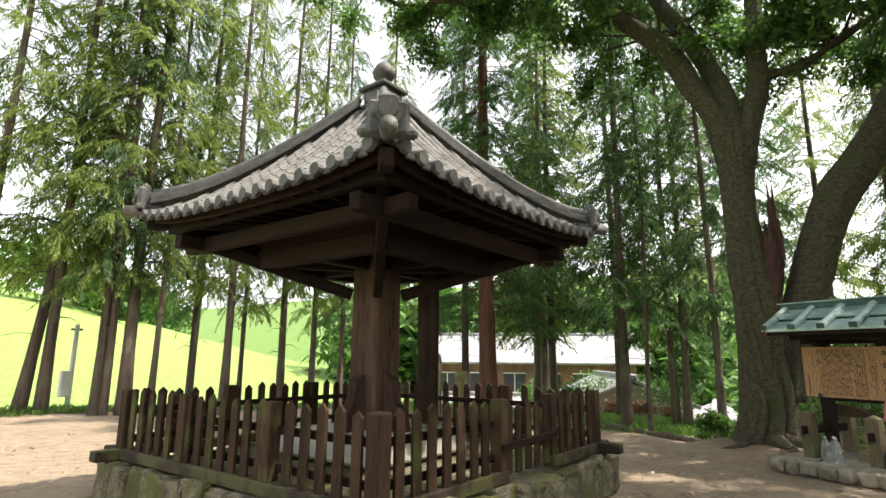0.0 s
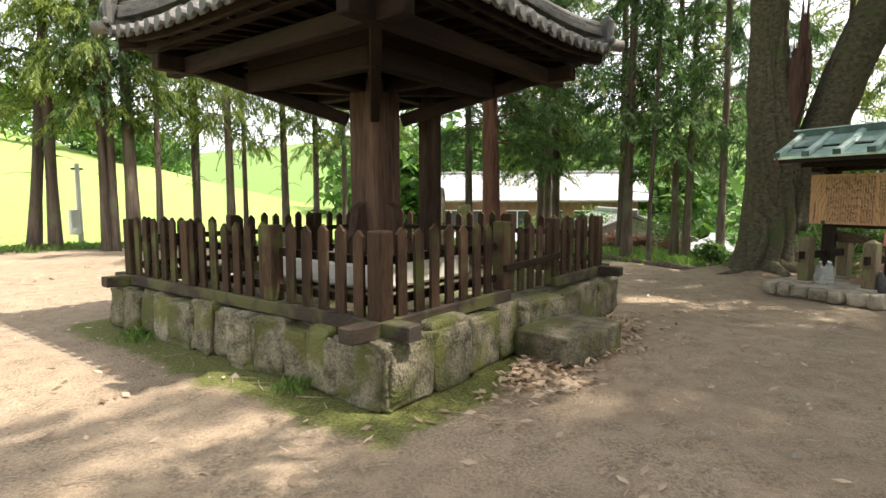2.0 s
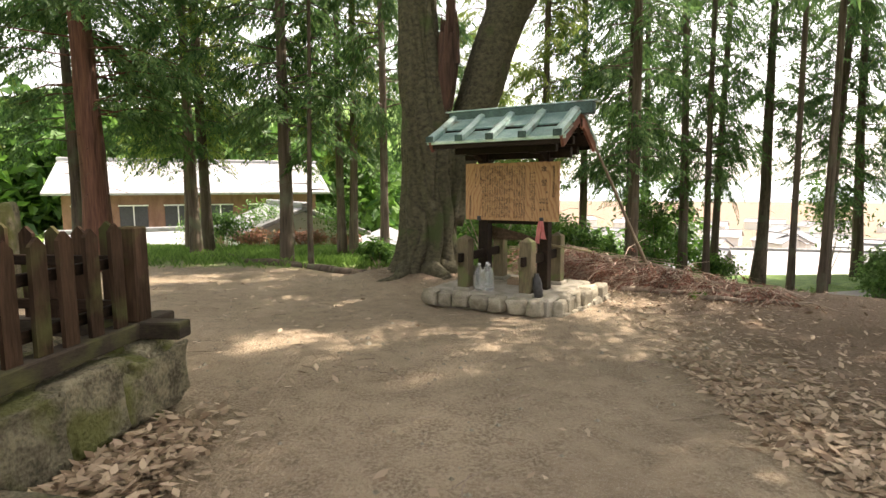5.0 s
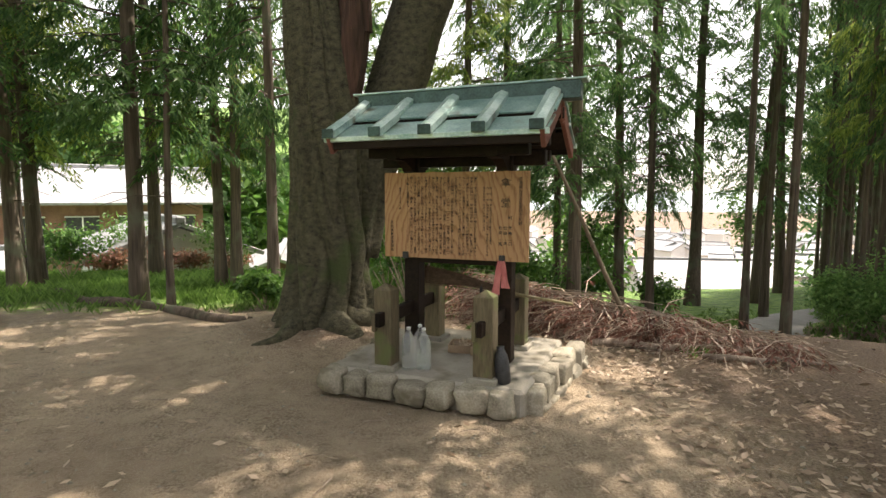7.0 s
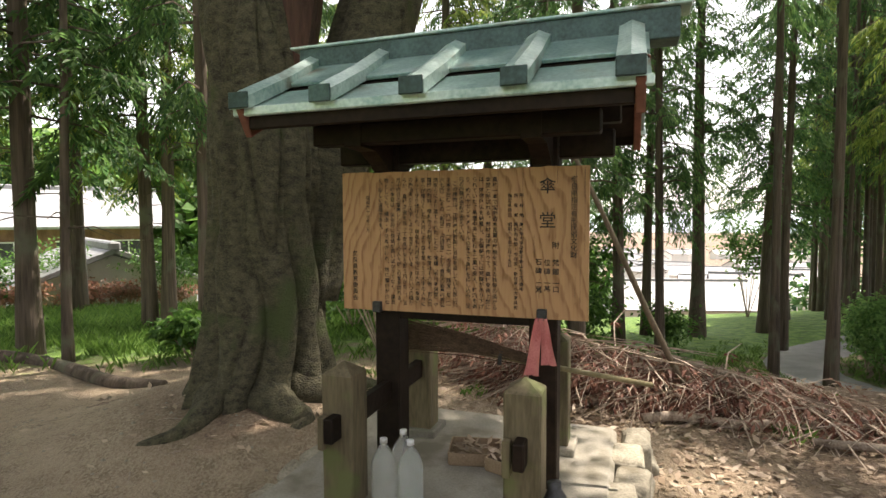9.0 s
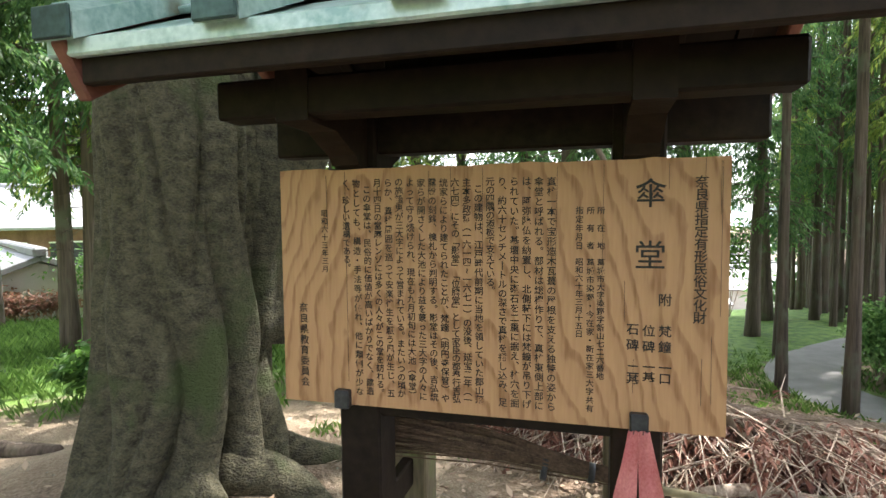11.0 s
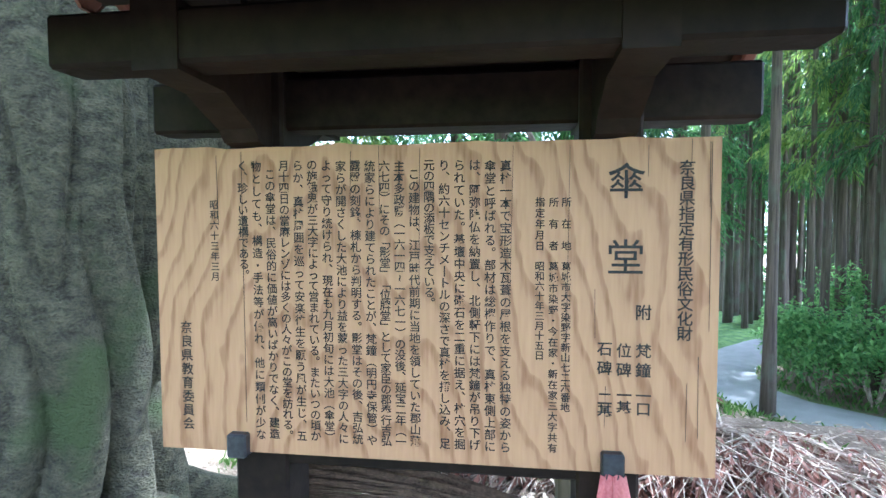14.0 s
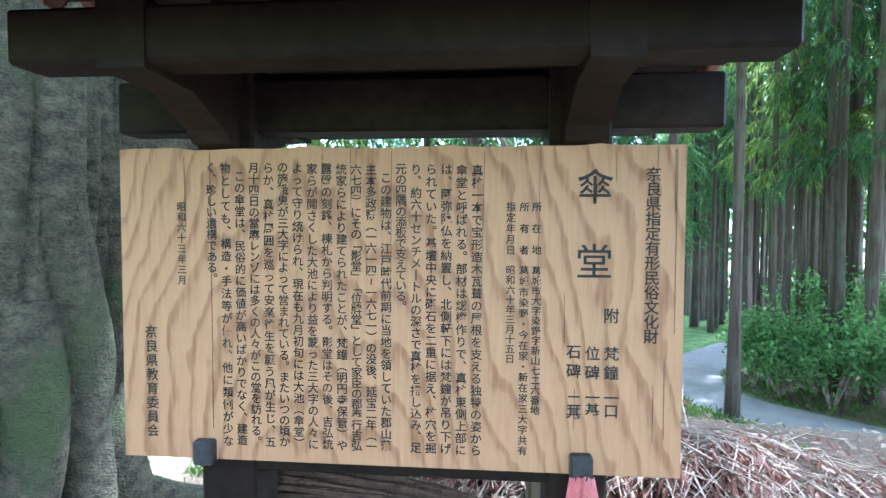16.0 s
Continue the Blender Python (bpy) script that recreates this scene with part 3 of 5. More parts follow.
def roof_parts():
    for k in range(4):
        turn = Matrix.Rotation(k * math.pi / 2, 4, "Z")
        # pan tiles in courses
        verts, faces = [], []
        courses, cols = 16, 24
        for i in range(courses + 1):
            d0 = 0.15 + (E_TIP - 0.15) * i / courses
            for lift in (0.0, 0.022):
                for j in range(cols + 1):
                    a = (j / cols * 2 - 1)
                    verts.append((a * d0, -d0, roof_z(d0, a * d0) + lift))
        w = cols + 1
        for i in range(courses):
            for j in range(cols):
                a = (2 * i + 1) * w + j
                b = (2 * i + 2) * w + j
                faces.append((b, b + 1, a + 1, a))
                c = (2 * i + 2) * w + j
                if i < courses - 1:
                    faces.append((c + w, c + w + 1, c + 1, c))
        part("roof_slope", raw_mesh(verts, faces, TILE), TILE, PAVILION, "courses of grey flat tiles", turn)
        # cover tile rows
        n = 19
        for r in range(n):
            x = (r - (n - 1) / 2) * (2 * 1.72 / (n - 1))
            d_top = max(abs(x) + 0.06, 0.2)
            v, f = [], []
            steps = max(2, int((E_TIP + 0.03 - d_top) / 0.10))
            segs = 7
            for i in range(steps + 1):
                d = d_top + (E_TIP + 0.03 - d_top) * i / steps
                for lip in ((1.0, 0.86) if 0 < i < steps else (1.0,)):
                    for s in range(segs):
                        a = math.pi * s / (segs - 1)
                        v.append((x + math.cos(a) * 0.052 * lip, -d, roof_z(d, x) + 0.01 + math.sin(a) * 0.062 * lip))
            rows = len(v) // segs
            for i in range(rows - 1):
                for s in range(segs - 1):
                    q = i * segs + s
                    f.append((q, q + segs, q + segs + 1, q + 1))
            part("cover_tile", raw_mesh(v, f, TILE), TILE, PAVILION, "", turn)
            cap = bmesh.new()
            bmesh.ops.create_cone(cap, cap_ends=True, segments=12, radius1=0.06, radius2=0.054, depth=0.04, matrix=pose(0, 0, 0, 90))
            part("eave_tile_end", cap, TILE_DARK, PAVILION, "", turn @ pose(x, -E_TIP - 0.045, roof_z(E_TIP, x) + 0.02))
            # pan tile drip between
            if r < n - 1:
                xm = x + 1.72 / (n - 1)
                part("drip_tile", box(0.10, 0.025, 0.05, bevel=0.008), TILE_DARK, PAVILION, "", turn @ pose(xm, -E_TIP - 0.01, roof_z(E_TIP, xm) - 0.008))
        # hip ridge
        hip, hr = [], []
        for i in range(13):
            d = 0.2 + (1.78 - 0.2) * i / 12
            hip.append((-d, -d, roof_z(d, d) + 0.07 + 0.05 * (i / 12) ** 4))
        for lay, (wd, hz) in enumerate(((0.20, 0.0), (0.17, 0.045), (0.15, 0.085))):
            for a, b in zip(hip, hip[1:]):
                part("hip_tile", beam((a[0], a[1], a[2] + hz), (b[0] - 0.004, b[1] - 0.004, b[2] + hz), wd, 0.038, 0.004), TILE_DARK, PAVILION, "", turn)
        v, f = tube_data([(p[0], p[1], p[2] + 0.115) for p in hip], [0.046] * 13, 8)
        part("hip_cap", raw_mesh(v, f, TILE_DARK, True), TILE_DARK, PAVILION, "", turn)
        d = 1.84
        zt = roof_z(d, d)
        orn = bmesh.new()
        diag = Euler((0, 0, radians(-45))).to_matrix()
        box(0.31, 0.08, 0.28, (-d, -d, zt + 0.17), 0.03, orn, diag)
        box(0.15, 0.06, 0.10, (-d, -d, zt + 0.32), 0.03, orn, diag)
        box(0.44, 0.06, 0.09, (-d, -d, zt + 0.06), 0.03, orn, diag)
        bmesh.ops.create_cone(orn, cap_ends=True, segments=18, radius1=0.10, radius2=0.10, depth=0.06, matrix=Matrix.Translation((-d - 0.035, -d - 0.035, zt + 0.2)) @ diag.to_4x4() @ pose(0, 0, 0, 90))
        bmesh.ops.create_cone(orn, cap_ends=True, segments=18, radius1=0.075, radius2=0.06, depth=0.05, matrix=Matrix.Translation((-d - 0.06, -d - 0.055, zt + 0.2)) @ diag.to_4x4() @ pose(0, 0, 0, 90))
        part("ridge_end_tile", orn, TILE_DARK, PAVILION, "grey ridge-end ornament with a round medallion", turn)
        tip, ft = tube_data([(-1.7, -1.7, roof_z(1.7, 1.7) + 0.03), (-1.98, -1.98, roof_z(1.86, 1.86) + 0.05)], [0.06, 0.065], 10)
        part("corner_tile", raw_mesh(tip, ft, TILE, True), TILE, PAVILION, "", turn)
        # timber under the eaves
        zc = roof_z(1.75, 1.75)
        for i in range(8):
            a0, a1 = -1.78 + 3.56 * i / 8, -1.78 + 3.56 * (i + 1) / 8
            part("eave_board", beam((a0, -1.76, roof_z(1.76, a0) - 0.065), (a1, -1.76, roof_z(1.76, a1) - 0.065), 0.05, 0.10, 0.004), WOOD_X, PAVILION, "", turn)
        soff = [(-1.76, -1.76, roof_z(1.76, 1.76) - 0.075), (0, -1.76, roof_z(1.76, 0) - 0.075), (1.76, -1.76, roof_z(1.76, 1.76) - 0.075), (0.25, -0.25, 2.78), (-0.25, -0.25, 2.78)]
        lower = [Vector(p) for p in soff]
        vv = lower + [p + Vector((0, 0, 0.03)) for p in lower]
        part("soffit", raw_mesh(vv, [(0, 1, 4), (1, 3, 4), (1, 2, 3), (5, 9, 6), (6, 9, 8), (6, 8, 7)], WOOD_Y), WOOD_Y, PAVILION, "plank soffit darkened with eave shade", turn)
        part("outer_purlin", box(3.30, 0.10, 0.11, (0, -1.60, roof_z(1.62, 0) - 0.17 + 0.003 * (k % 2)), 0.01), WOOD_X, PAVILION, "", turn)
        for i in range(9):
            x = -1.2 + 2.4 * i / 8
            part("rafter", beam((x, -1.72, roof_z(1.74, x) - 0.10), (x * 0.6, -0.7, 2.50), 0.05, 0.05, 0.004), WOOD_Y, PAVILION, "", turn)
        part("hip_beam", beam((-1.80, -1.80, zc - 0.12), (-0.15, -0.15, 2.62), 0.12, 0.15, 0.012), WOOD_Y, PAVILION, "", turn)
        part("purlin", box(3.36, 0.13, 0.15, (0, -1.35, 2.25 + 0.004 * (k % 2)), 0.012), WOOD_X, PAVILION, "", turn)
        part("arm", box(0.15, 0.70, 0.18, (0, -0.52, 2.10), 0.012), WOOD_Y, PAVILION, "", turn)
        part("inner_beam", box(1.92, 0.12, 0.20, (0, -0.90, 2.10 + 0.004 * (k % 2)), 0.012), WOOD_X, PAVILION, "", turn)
        part("inner_board", box(0.90 * 2, 0.03, 0.32, (0, -0.93, 2.34), 0.004), WOOD_X, PAVILION, "board above the inner beam, darkened with eave shade", turn)
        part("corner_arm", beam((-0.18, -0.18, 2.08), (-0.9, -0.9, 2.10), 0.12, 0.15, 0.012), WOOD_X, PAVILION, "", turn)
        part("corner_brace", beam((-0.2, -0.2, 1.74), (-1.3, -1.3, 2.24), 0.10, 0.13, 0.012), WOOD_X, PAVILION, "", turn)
    part("roban", box(0.34, 0.34, 0.20, (0, 0, 4.140), 0.015), TILE_DARK, PAVILION, "square tile box below the finial")
    for k in range(4):
        turn = Matrix.Rotation(k * math.pi / 2, 4, "Z")
        part("box_panel", box(0.22, 0.02, 0.10, (0, -0.175, 4.140), 0.004), TILE, PAVILION, "", turn)
    part("box_rim", box(0.44, 0.44, 0.05, (0, 0, 4.265), 0.012), TILE_DARK, PAVILION)
    part("box_rim", box(0.42, 0.42, 0.05, (0, 0, 4.025), 0.012), TILE_DARK, PAVILION)
    v, f = [], []
    prof = [(0.16, 4.29), (0.15, 4.34), (0.07, 4.37), (0.085, 4.40), (0.13, 4.45), (0.14, 4.52), (0.10, 4.60), (0.05, 4.64), (0.012, 4.68)]
    tube_data([(0, 0, z) for r, z in prof], [r for r, z in prof], 20, verts=v, faces=f)
    part("finial", raw_mesh(v, f, TILE_DARK, True), TILE_DARK, PAVILION, "rounded jewel finial")


roof_parts()

# ---- the sign kiosk ----
KIOSK_AT = pose(6.29, -4.07, 0, 0, 0, -115.7)
FLOOR_Z = -0.05
SLAB = thing("stone_plinth", KIOSK_AT, "low concrete slab edged with pale rounded stones", "plinth")
part("slab", box(1.78, 1.70, 0.40, (-0.07, 0.24, FLOOR_Z - 0.20), 0.03), CONCRETE, SLAB, "smooth grey concrete top")


def slab_stones():
    rnd = random.Random(12)
    s = -0.98
    while s < 0.76:
        w = rnd.uniform(0.18, 0.29)
        part("stone", rock(w * 1.03, 0.25, rnd.uniform(0.18, 0.225), rnd.random() * 40, 3, 0.48, 0.24), COBBLE, SLAB, m=pose(s + w / 2, -0.62 + rnd.uniform(-0.02, 0.02), FLOOR_Z - 0.205, 0, 0, rnd.uniform(-8, 8)), smooth=True)
        s += w + 0.012
    for sx, lo in ((-0.98, -0.45), (0.83, -0.5)):
        s = lo
        while s < 1.0:
            w = rnd.uniform(0.17, 0.36)
            part("stone", rock(rnd.uniform(0.16, 0.24), w, rnd.uniform(0.22, 0.27), rnd.random() * 40, 3, 0.34, 0.24), COBBLE, SLAB, m=pose(sx + 0.07 * (s + 0.5) * (1 if sx > 0 else 0) + rnd.uniform(-0.02, 0.02), s + w / 2, FLOOR_Z - 0.27, 0, rnd.uniform(-5, 5), rnd.uniform(-7, 7)), smooth=True)
            if sx > 0:
                # second, lower course on the falling side
                part("stone", rock(rnd.uniform(0.16, 0.22), w * 0.95, 0.24, rnd.random() * 40, 3, 0.34, 0.24), COBBLE, SLAB, m=pose(sx + 0.05 + 0.07 * (s + 0.5), s + w / 2 + 0.05, FLOOR_Z - 0.43, 0, 0, rnd.uniform(-7, 7)), smooth=True)
            s += w + 0.006


slab_stones()
KIOSK = thing("sign_kiosk", KIOSK_AT, "roofed wooden notice stand with brown posts and a verdigris copper roof", "notice stand")


def kiosk_parts():
    for x in (-0.44, 0.46):
        part("main_post", box(0.15, 0.15, 1.98, (x, 0.12, FLOOR_Z + 0.99), 0.008), KWOOD, KIOSK)
        for y, h in ((-0.46, 0.70), (0.62, 0.70)):
            post = bmesh.new()
            box(0.165, 0.165, h, (0, 0, h / 2), 0.008, post)
            top = [v for v in post.verts if v.co.z > h - 0.001]
            apex = post.verts.new((0, 0, h + 0.05))
            ring = sorted(top, key=lambda v: math.atan2(v.co.y, v.co.x))
            for a, b in zip(ring, ring[1:] + ring[:1]):
                post.faces.new((a, b, apex))
            p = part("stay_post", post, KPOST, KIOSK, "short mossy stay post", pose(x, y, FLOOR_Z))
            part("foot", box(0.25, 0.25, 0.05, (0, 0, 0.02), 0.008), CONCRETE, p, "pale concrete foot")
        part("tie_rail", box(0.05, 1.42, 0.12, (x, 0.08, FLOOR_Z + 0.45), 0.006), KWOOD, KIOSK)
        part("wedge", box(0.035, 0.05, 0.16, (x - 0.06, -0.63 + 0.06, FLOOR_Z + 0.42), 0.004), KPOST, KIOSK)
        for sg in (-1, 1):
            # cloud-cut bracket arm, deeper towards the post
            arm = bmesh.new()
            prof = [(0.0, 1.895), (0.47, 1.895), (0.47, 1.762), (0.30, 1.757), (0.255, 1.735), (0.17, 1.70), (0.145, 1.672), (0.10, 1.664), (0.0, 1.664)]
            fr = [arm.verts.new((x - 0.047, 0.12 + sg * a, b)) for a, b in prof]
            bk = [arm.verts.new((x + 0.047, 0.12 + sg * a, b)) for a, b in prof]
            arm.faces.new(fr); arm.faces.new(bk[::-1])
            for q in range(len(prof)):
                w = (q + 1) % len(prof)
                arm.faces.new((fr[w], fr[q], bk[q], bk[w]))
            bmesh.ops.recalc_face_normals(arm, faces=arm.faces)
            part("roof_arm", arm, KWOOD, KIOSK, "bracket arm with a cloud-cut foot")
    part("foot_rail", box(0.80, 0.06, 0.075, (0.01, 0.085, 0.862), 0.006), KWOOD, KIOSK, "rail below the notice board")
    part("tie_beam", box(1.56, 0.10, 0.135, (0.03, 0.12, 1.782), 0.008), KWOOD, KIOSK)
    part("head_board", box(0.78, 0.03, 0.28, (0.01, 0.19, 1.99), 0.004), KWOOD, KIOSK)
    for y in (-0.295, 0.535):
        part("eave_beam", box(1.44, 0.10, 0.105, (0.045, y, 1.827), 0.008), KWOOD, KIOSK)
    part("collar_beam", box(1.62, 0.09, 0.10, (0.03, 0.12, 1.935), 0.008), KWOOD, KIOSK)
    # roof: two slopes with a flatter lower tier
    prof = [(0.0, 2.32), (0.36, 2.115), (0.37, 2.075), (0.66, 1.935)]
    for s in (-1, 1):
        y0 = 0.09
        for (ya, za), (yb, zb), nm in ((prof[0], prof[1], "upper_roof"), (prof[2], prof[3], "lower_roof")):
            part(nm, beam((0, y0 + s * ya, za), (0, y0 + s * yb, zb), 1.92, 0.022, 0.004), COPPER_SHEET, KIOSK, "verdigris copper sheet")
            part("roof_planks", beam((0, y0 + s * ya, za - 0.035), (0, y0 + s * (yb - 0.02), zb - 0.035), 1.86, 0.04, 0.004), KWOOD, KIOSK)
        part("drip_edge", box(1.94, 0.03, 0.045, (0, y0 + s * 0.665, 1.925), 0.006), COPPER, KIOSK, "pale copper eave edge")
        part("fascia", box(1.80, 0.035, 0.065, (0, y0 + s * 0.63, 1.875), 0.005), KWOOD, KIOSK)
        for i in range(5):
            x = -0.905 + 0.447 * i
            bm = bmesh.new()
            path3 = [(prof[0][0], prof[0][1] + 0.0), (prof[1][0], prof[1][1] + 0.0), (prof[3][0] + 0.05, prof[3][1] + 0.005)]
            sec = [(-0.058, -0.01), (-0.058, 0.052), (0.0, 0.078), (0.058, 0.052), (0.058, -0.01)]
            rows = [[bm.verts.new((x + a, y0 + s * py, pz + b)) for a, b in sec] for py, pz in path3]
            for ra, rb in zip(rows, rows[1:]):
                for q in range(5):
                    w = (q + 1) % 5
                    bm.faces.new((ra[q], ra[w], rb[w], rb[q]))
            bm.faces.new(rows[0]); bm.faces.new(rows[-1][::-1])
            bmesh.ops.recalc_face_normals(bm, faces=bm.faces)
            rib = part("roof_rib", bm, COPPER, KIOSK, "pale copper batten")
            part("rib_end", box(0.112, 0.012, 0.078, (x, y0 + s * 0.716, 1.972), 0.004), COPPER_DARK, rib, "dark end cap")
    part("ridge_box", box(2.08, 0.15, 0.15, (0.06, 0.09, 2.325), 0.006), COPPER_DARK, KIOSK, "dark green ridge box")
    part("ridge_cap", box(2.18, 0.19, 0.016, (0.06, 0.09, 2.406), 0.005), COPPER, KIOSK)
    for x in (-0.92, 0.92):
        for s in (-1, 1):
            part("barge_board", beam((x, 0.09, 2.25), (x, 0.09 + s * 0.66, 1.87), 0.04, 0.15, 0.006), KRED, KIOSK, "reddish barge board")
        part("gable_pendant", box(0.05, 0.11, 0.16, (x * 1.03, 0.09, 2.14), 0.03), KRED, KIOSK)
        part("purlin_end", box(0.24, 0.10, 0.10, (x * 0.92, 0.09, 2.14), 0.008), KWOOD, KIOSK)
    for i in range(9):
        x = -0.8 + 0.2 * i
        for s in (-1, 1):
            part("rafter", beam((x, 0.09, 2.235), (x, 0.09 + s * 0.62, 1.915), 0.045, 0.045, 0.003), KWOOD, KIOSK)


kiosk_parts()

BW, BH = 1.388, 0.785
SIGN = thing("notice_board", KIOSK_AT @ pose(0, 0, 1.662), "golden zelkova plank board with black Japanese writing", "sign")


def board_plank():
    bm = bmesh.new()
    n = 28
    top = [0.006 * noise.noise((i * 0.35, 0, 0)) + (0.004 if i % 7 == 3 else 0) for i in range(n + 1)]
    rows = []
    for y in (0.0, 0.036):
        rows.append([bm.verts.new((-BW / 2 + BW * i / n, y, top[i])) for i in range(n + 1)])
        rows.append([bm.verts.new((-BW / 2 + BW * i / n, y, -BH)) for i in range(n + 1)])
    for i in range(n):
        a, b, c, d = rows
        bm.faces.new((a[i], b[i], b[i + 1], a[i + 1]))
        bm.faces.new((c[i + 1], d[i + 1], d[i], c[i]))
        bm.faces.new((a[i + 1], c[i + 1], c[i], a[i]))
        bm.faces.new((b[i], d[i], d[i + 1], b[i + 1]))
    for i in (0, n):
        q = (rows[0][i], rows[2][i], rows[3][i], rows[1][i])
        bm.faces.new(q)
    bmesh.ops.recalc_face_normals(bm, faces=bm.faces)
    return part("plank", bm, BOARD, SIGN, "golden wood with broad grain and fine cracks")


board_plank()
for x in (-0.474, 0.462):
    part("clip", box(0.052, 0.055, 0.062, (x, 0.0, -0.763), 0.005), BLACK_METAL, SIGN, "black iron clip")
rc = random.Random(21)
for i in range(15):
    # hairline cracks in the plank
    x, z0, ln = rc.uniform(-0.68, 0.68), rc.choice((-rc.uniform(0.0, 0.02), -rc.uniform(0.3, 0.6))), rc.uniform(0.05, 0.22)
    if i % 3 == 0:
        z0, ln = -0.01, rc.uniform(0.3, 0.7)
    part("crack", box(0.0009, 0.002, ln, (x, -0.0002, z0 - ln / 2), 0, rot=Euler((0, radians(rc.uniform(-1.2, 1.2)), 0)).to_matrix()), INK, SIGN)

UPRIGHT = str.maketrans("、。（）「」ー〜・", "︑︒︵︶﹁﹂丨≀・")


def writing(text, u, v0, v1, size, bold=0.013):
    """A column of characters, read downwards, at fractions of the board."""
    chars = list(text.translate(UPRIGHT))
    n = len(chars)
    span = (v1 - v0) * BH
    cur = bpy.data.curves.new("writing", "FONT")
    cur.body = "\n".join(chars)
    cur.align_x = "CENTER"
    cur.size = size
    cur.offset = bold * size
    cur.resolution_u = 3
    step_z = (span - size * 0.95) / max(n - 1, 1)
    cur.space_line = step_z / size if n > 1 else 1
    tmp = new("writing", cur)
    dg = bpy.context.evaluated_depsgraph_get()
    me = bpy.data.meshes.new_from_object(tmp.evaluated_get(dg))
    bpy.data.objects.remove(tmp)
    co = np.empty(len(me.vertices) * 3, np.float32)
    me.vertices.foreach_get("co", co)
    co = co.reshape(-1, 3)
    top = co[:, 1].max()
    out = np.stack([co[:, 0], np.full(len(co), -0.0025, np.float32), co[:, 1] - top], -1)
    me.vertices.foreach_set("co", out.ravel())
    me.materials.clear(); me.materials.append(INK)
    me.update()
    ob = part("writing", me, INK, SIGN, "black brush-style characters", pose(-BW / 2 + u * BW, 0, -v0 * BH))
    if n > 1:
        ob["kind"] = "stuff"


LINES = ["真柱一本で宝形造木瓦葺の屋根を支える独特の姿から", "傘堂と呼ばれる。部材は総欅作りで、真柱東側上部に", "は、阿弥陀仏を納置し、北側軒下には梵鐘が吊り下げ",
         "られていた。基壇中央に礎石を二重に据え、柱穴を掘", "り、約六十センチメートルの深さで真柱を挿し込み、足", "元の四隅の添板で支えている。",
         "　この建物は、江戸時代前期に当地を領していた郡山藩", "主本多政勝（一六一四〜一六七一）の没後、延宝二年（一", "六七四）にその「影堂」「位牌堂」として家臣の郡奉行吉弘",
         "統家らにより建てられたことが、梵鐘（明円寺保管）や", "露盤の刻銘、棟札から判明する。影堂はその後、吉弘統", "家らが開さくした大池により益を蒙った三大字の人々に",
         "よって守り続けられ、現在も九月初旬には大池（傘堂）", "の施餓鬼が三大字によって営まれている。またいつの頃か", "らか、真柱周囲を巡って安楽往生を願う風が生じ、五",
         "月十四日の當麻レンゾには多くの人々がこの堂を訪れる。", "　この傘堂は、民俗的に価値が高いばかりでなく、建造", "物としても、構造・手法等が優れ、他に類例が少な", "く、珍しい遺構である。"]
for i, line in enumerate(LINES):
    full = {5: 0.512, 18: 0.43}.get(i, 0.955)
    top_v = 0.055 - 0.012 * i / 18
    if line.startswith("　"):
        line, top_v = line[1:], top_v + 0.03
    writing(line, 0.652 - 0.478 * i / 18, top_v, full, 0.0285)
writing("奈良県指定有形民俗文化財", 0.947, 0.064, 0.592, 0.036)
writing("傘", 0.851, 0.069, 0.174, 0.088, bold=0.006)
writing("堂", 0.851, 0.294, 0.395, 0.088, bold=0.006)
writing("附", 0.881, 0.487, 0.54, 0.038)
for k, (word, num) in enumerate((("梵鐘", "一口"), ("位碑", "一基"), ("石碑", "二基"))):
    writing(word, 0.882 - 0.0315 * k, 0.603, 0.705, 0.036)
    writing(num, 0.883 - 0.0315 * k, 0.757, 0.84, 0.036)
for head, body, u, a, b, end in (("所在地", "葛城市大字染野字新山七二六番地", 0.754, 0.169, 0.328, 0.819), ("所有者", "葛城市染野・今在家・新在家三大字共有", 0.733, 0.169, 0.328, 0.947), ("指定年月日", "昭和六十年三月十五日", 0.710, 0.168, 0.328, 0.663)):
    writing(head, u, a, b, 0.0235)
    writing(body, u, 0.362, end, 0.0235)
writing("昭和六十三年三月", 0.117, 0.169, 0.434, 0.0245)
writing("奈良県教育委員会", 0.056, 0.567, 0.933, 0.034)

# ---- plants ----


def blade(v, f, at, d, length, width, normal, droop=0.0):
    """A narrow pointed leaf of two triangles bent along its middle."""
    d = d.normalized()
    s = d.cross(normal)
    s = s.normalized() if s.length > 1e-4 else d.orthogonal()
    k = len(v)
    midp = at + d * length * 0.5
    v += [at, midp + s * width, at + d * length + Vector((0, 0, -droop * length)), midp - s * width]
    f.append((k, k + 1, k + 2, k + 3))


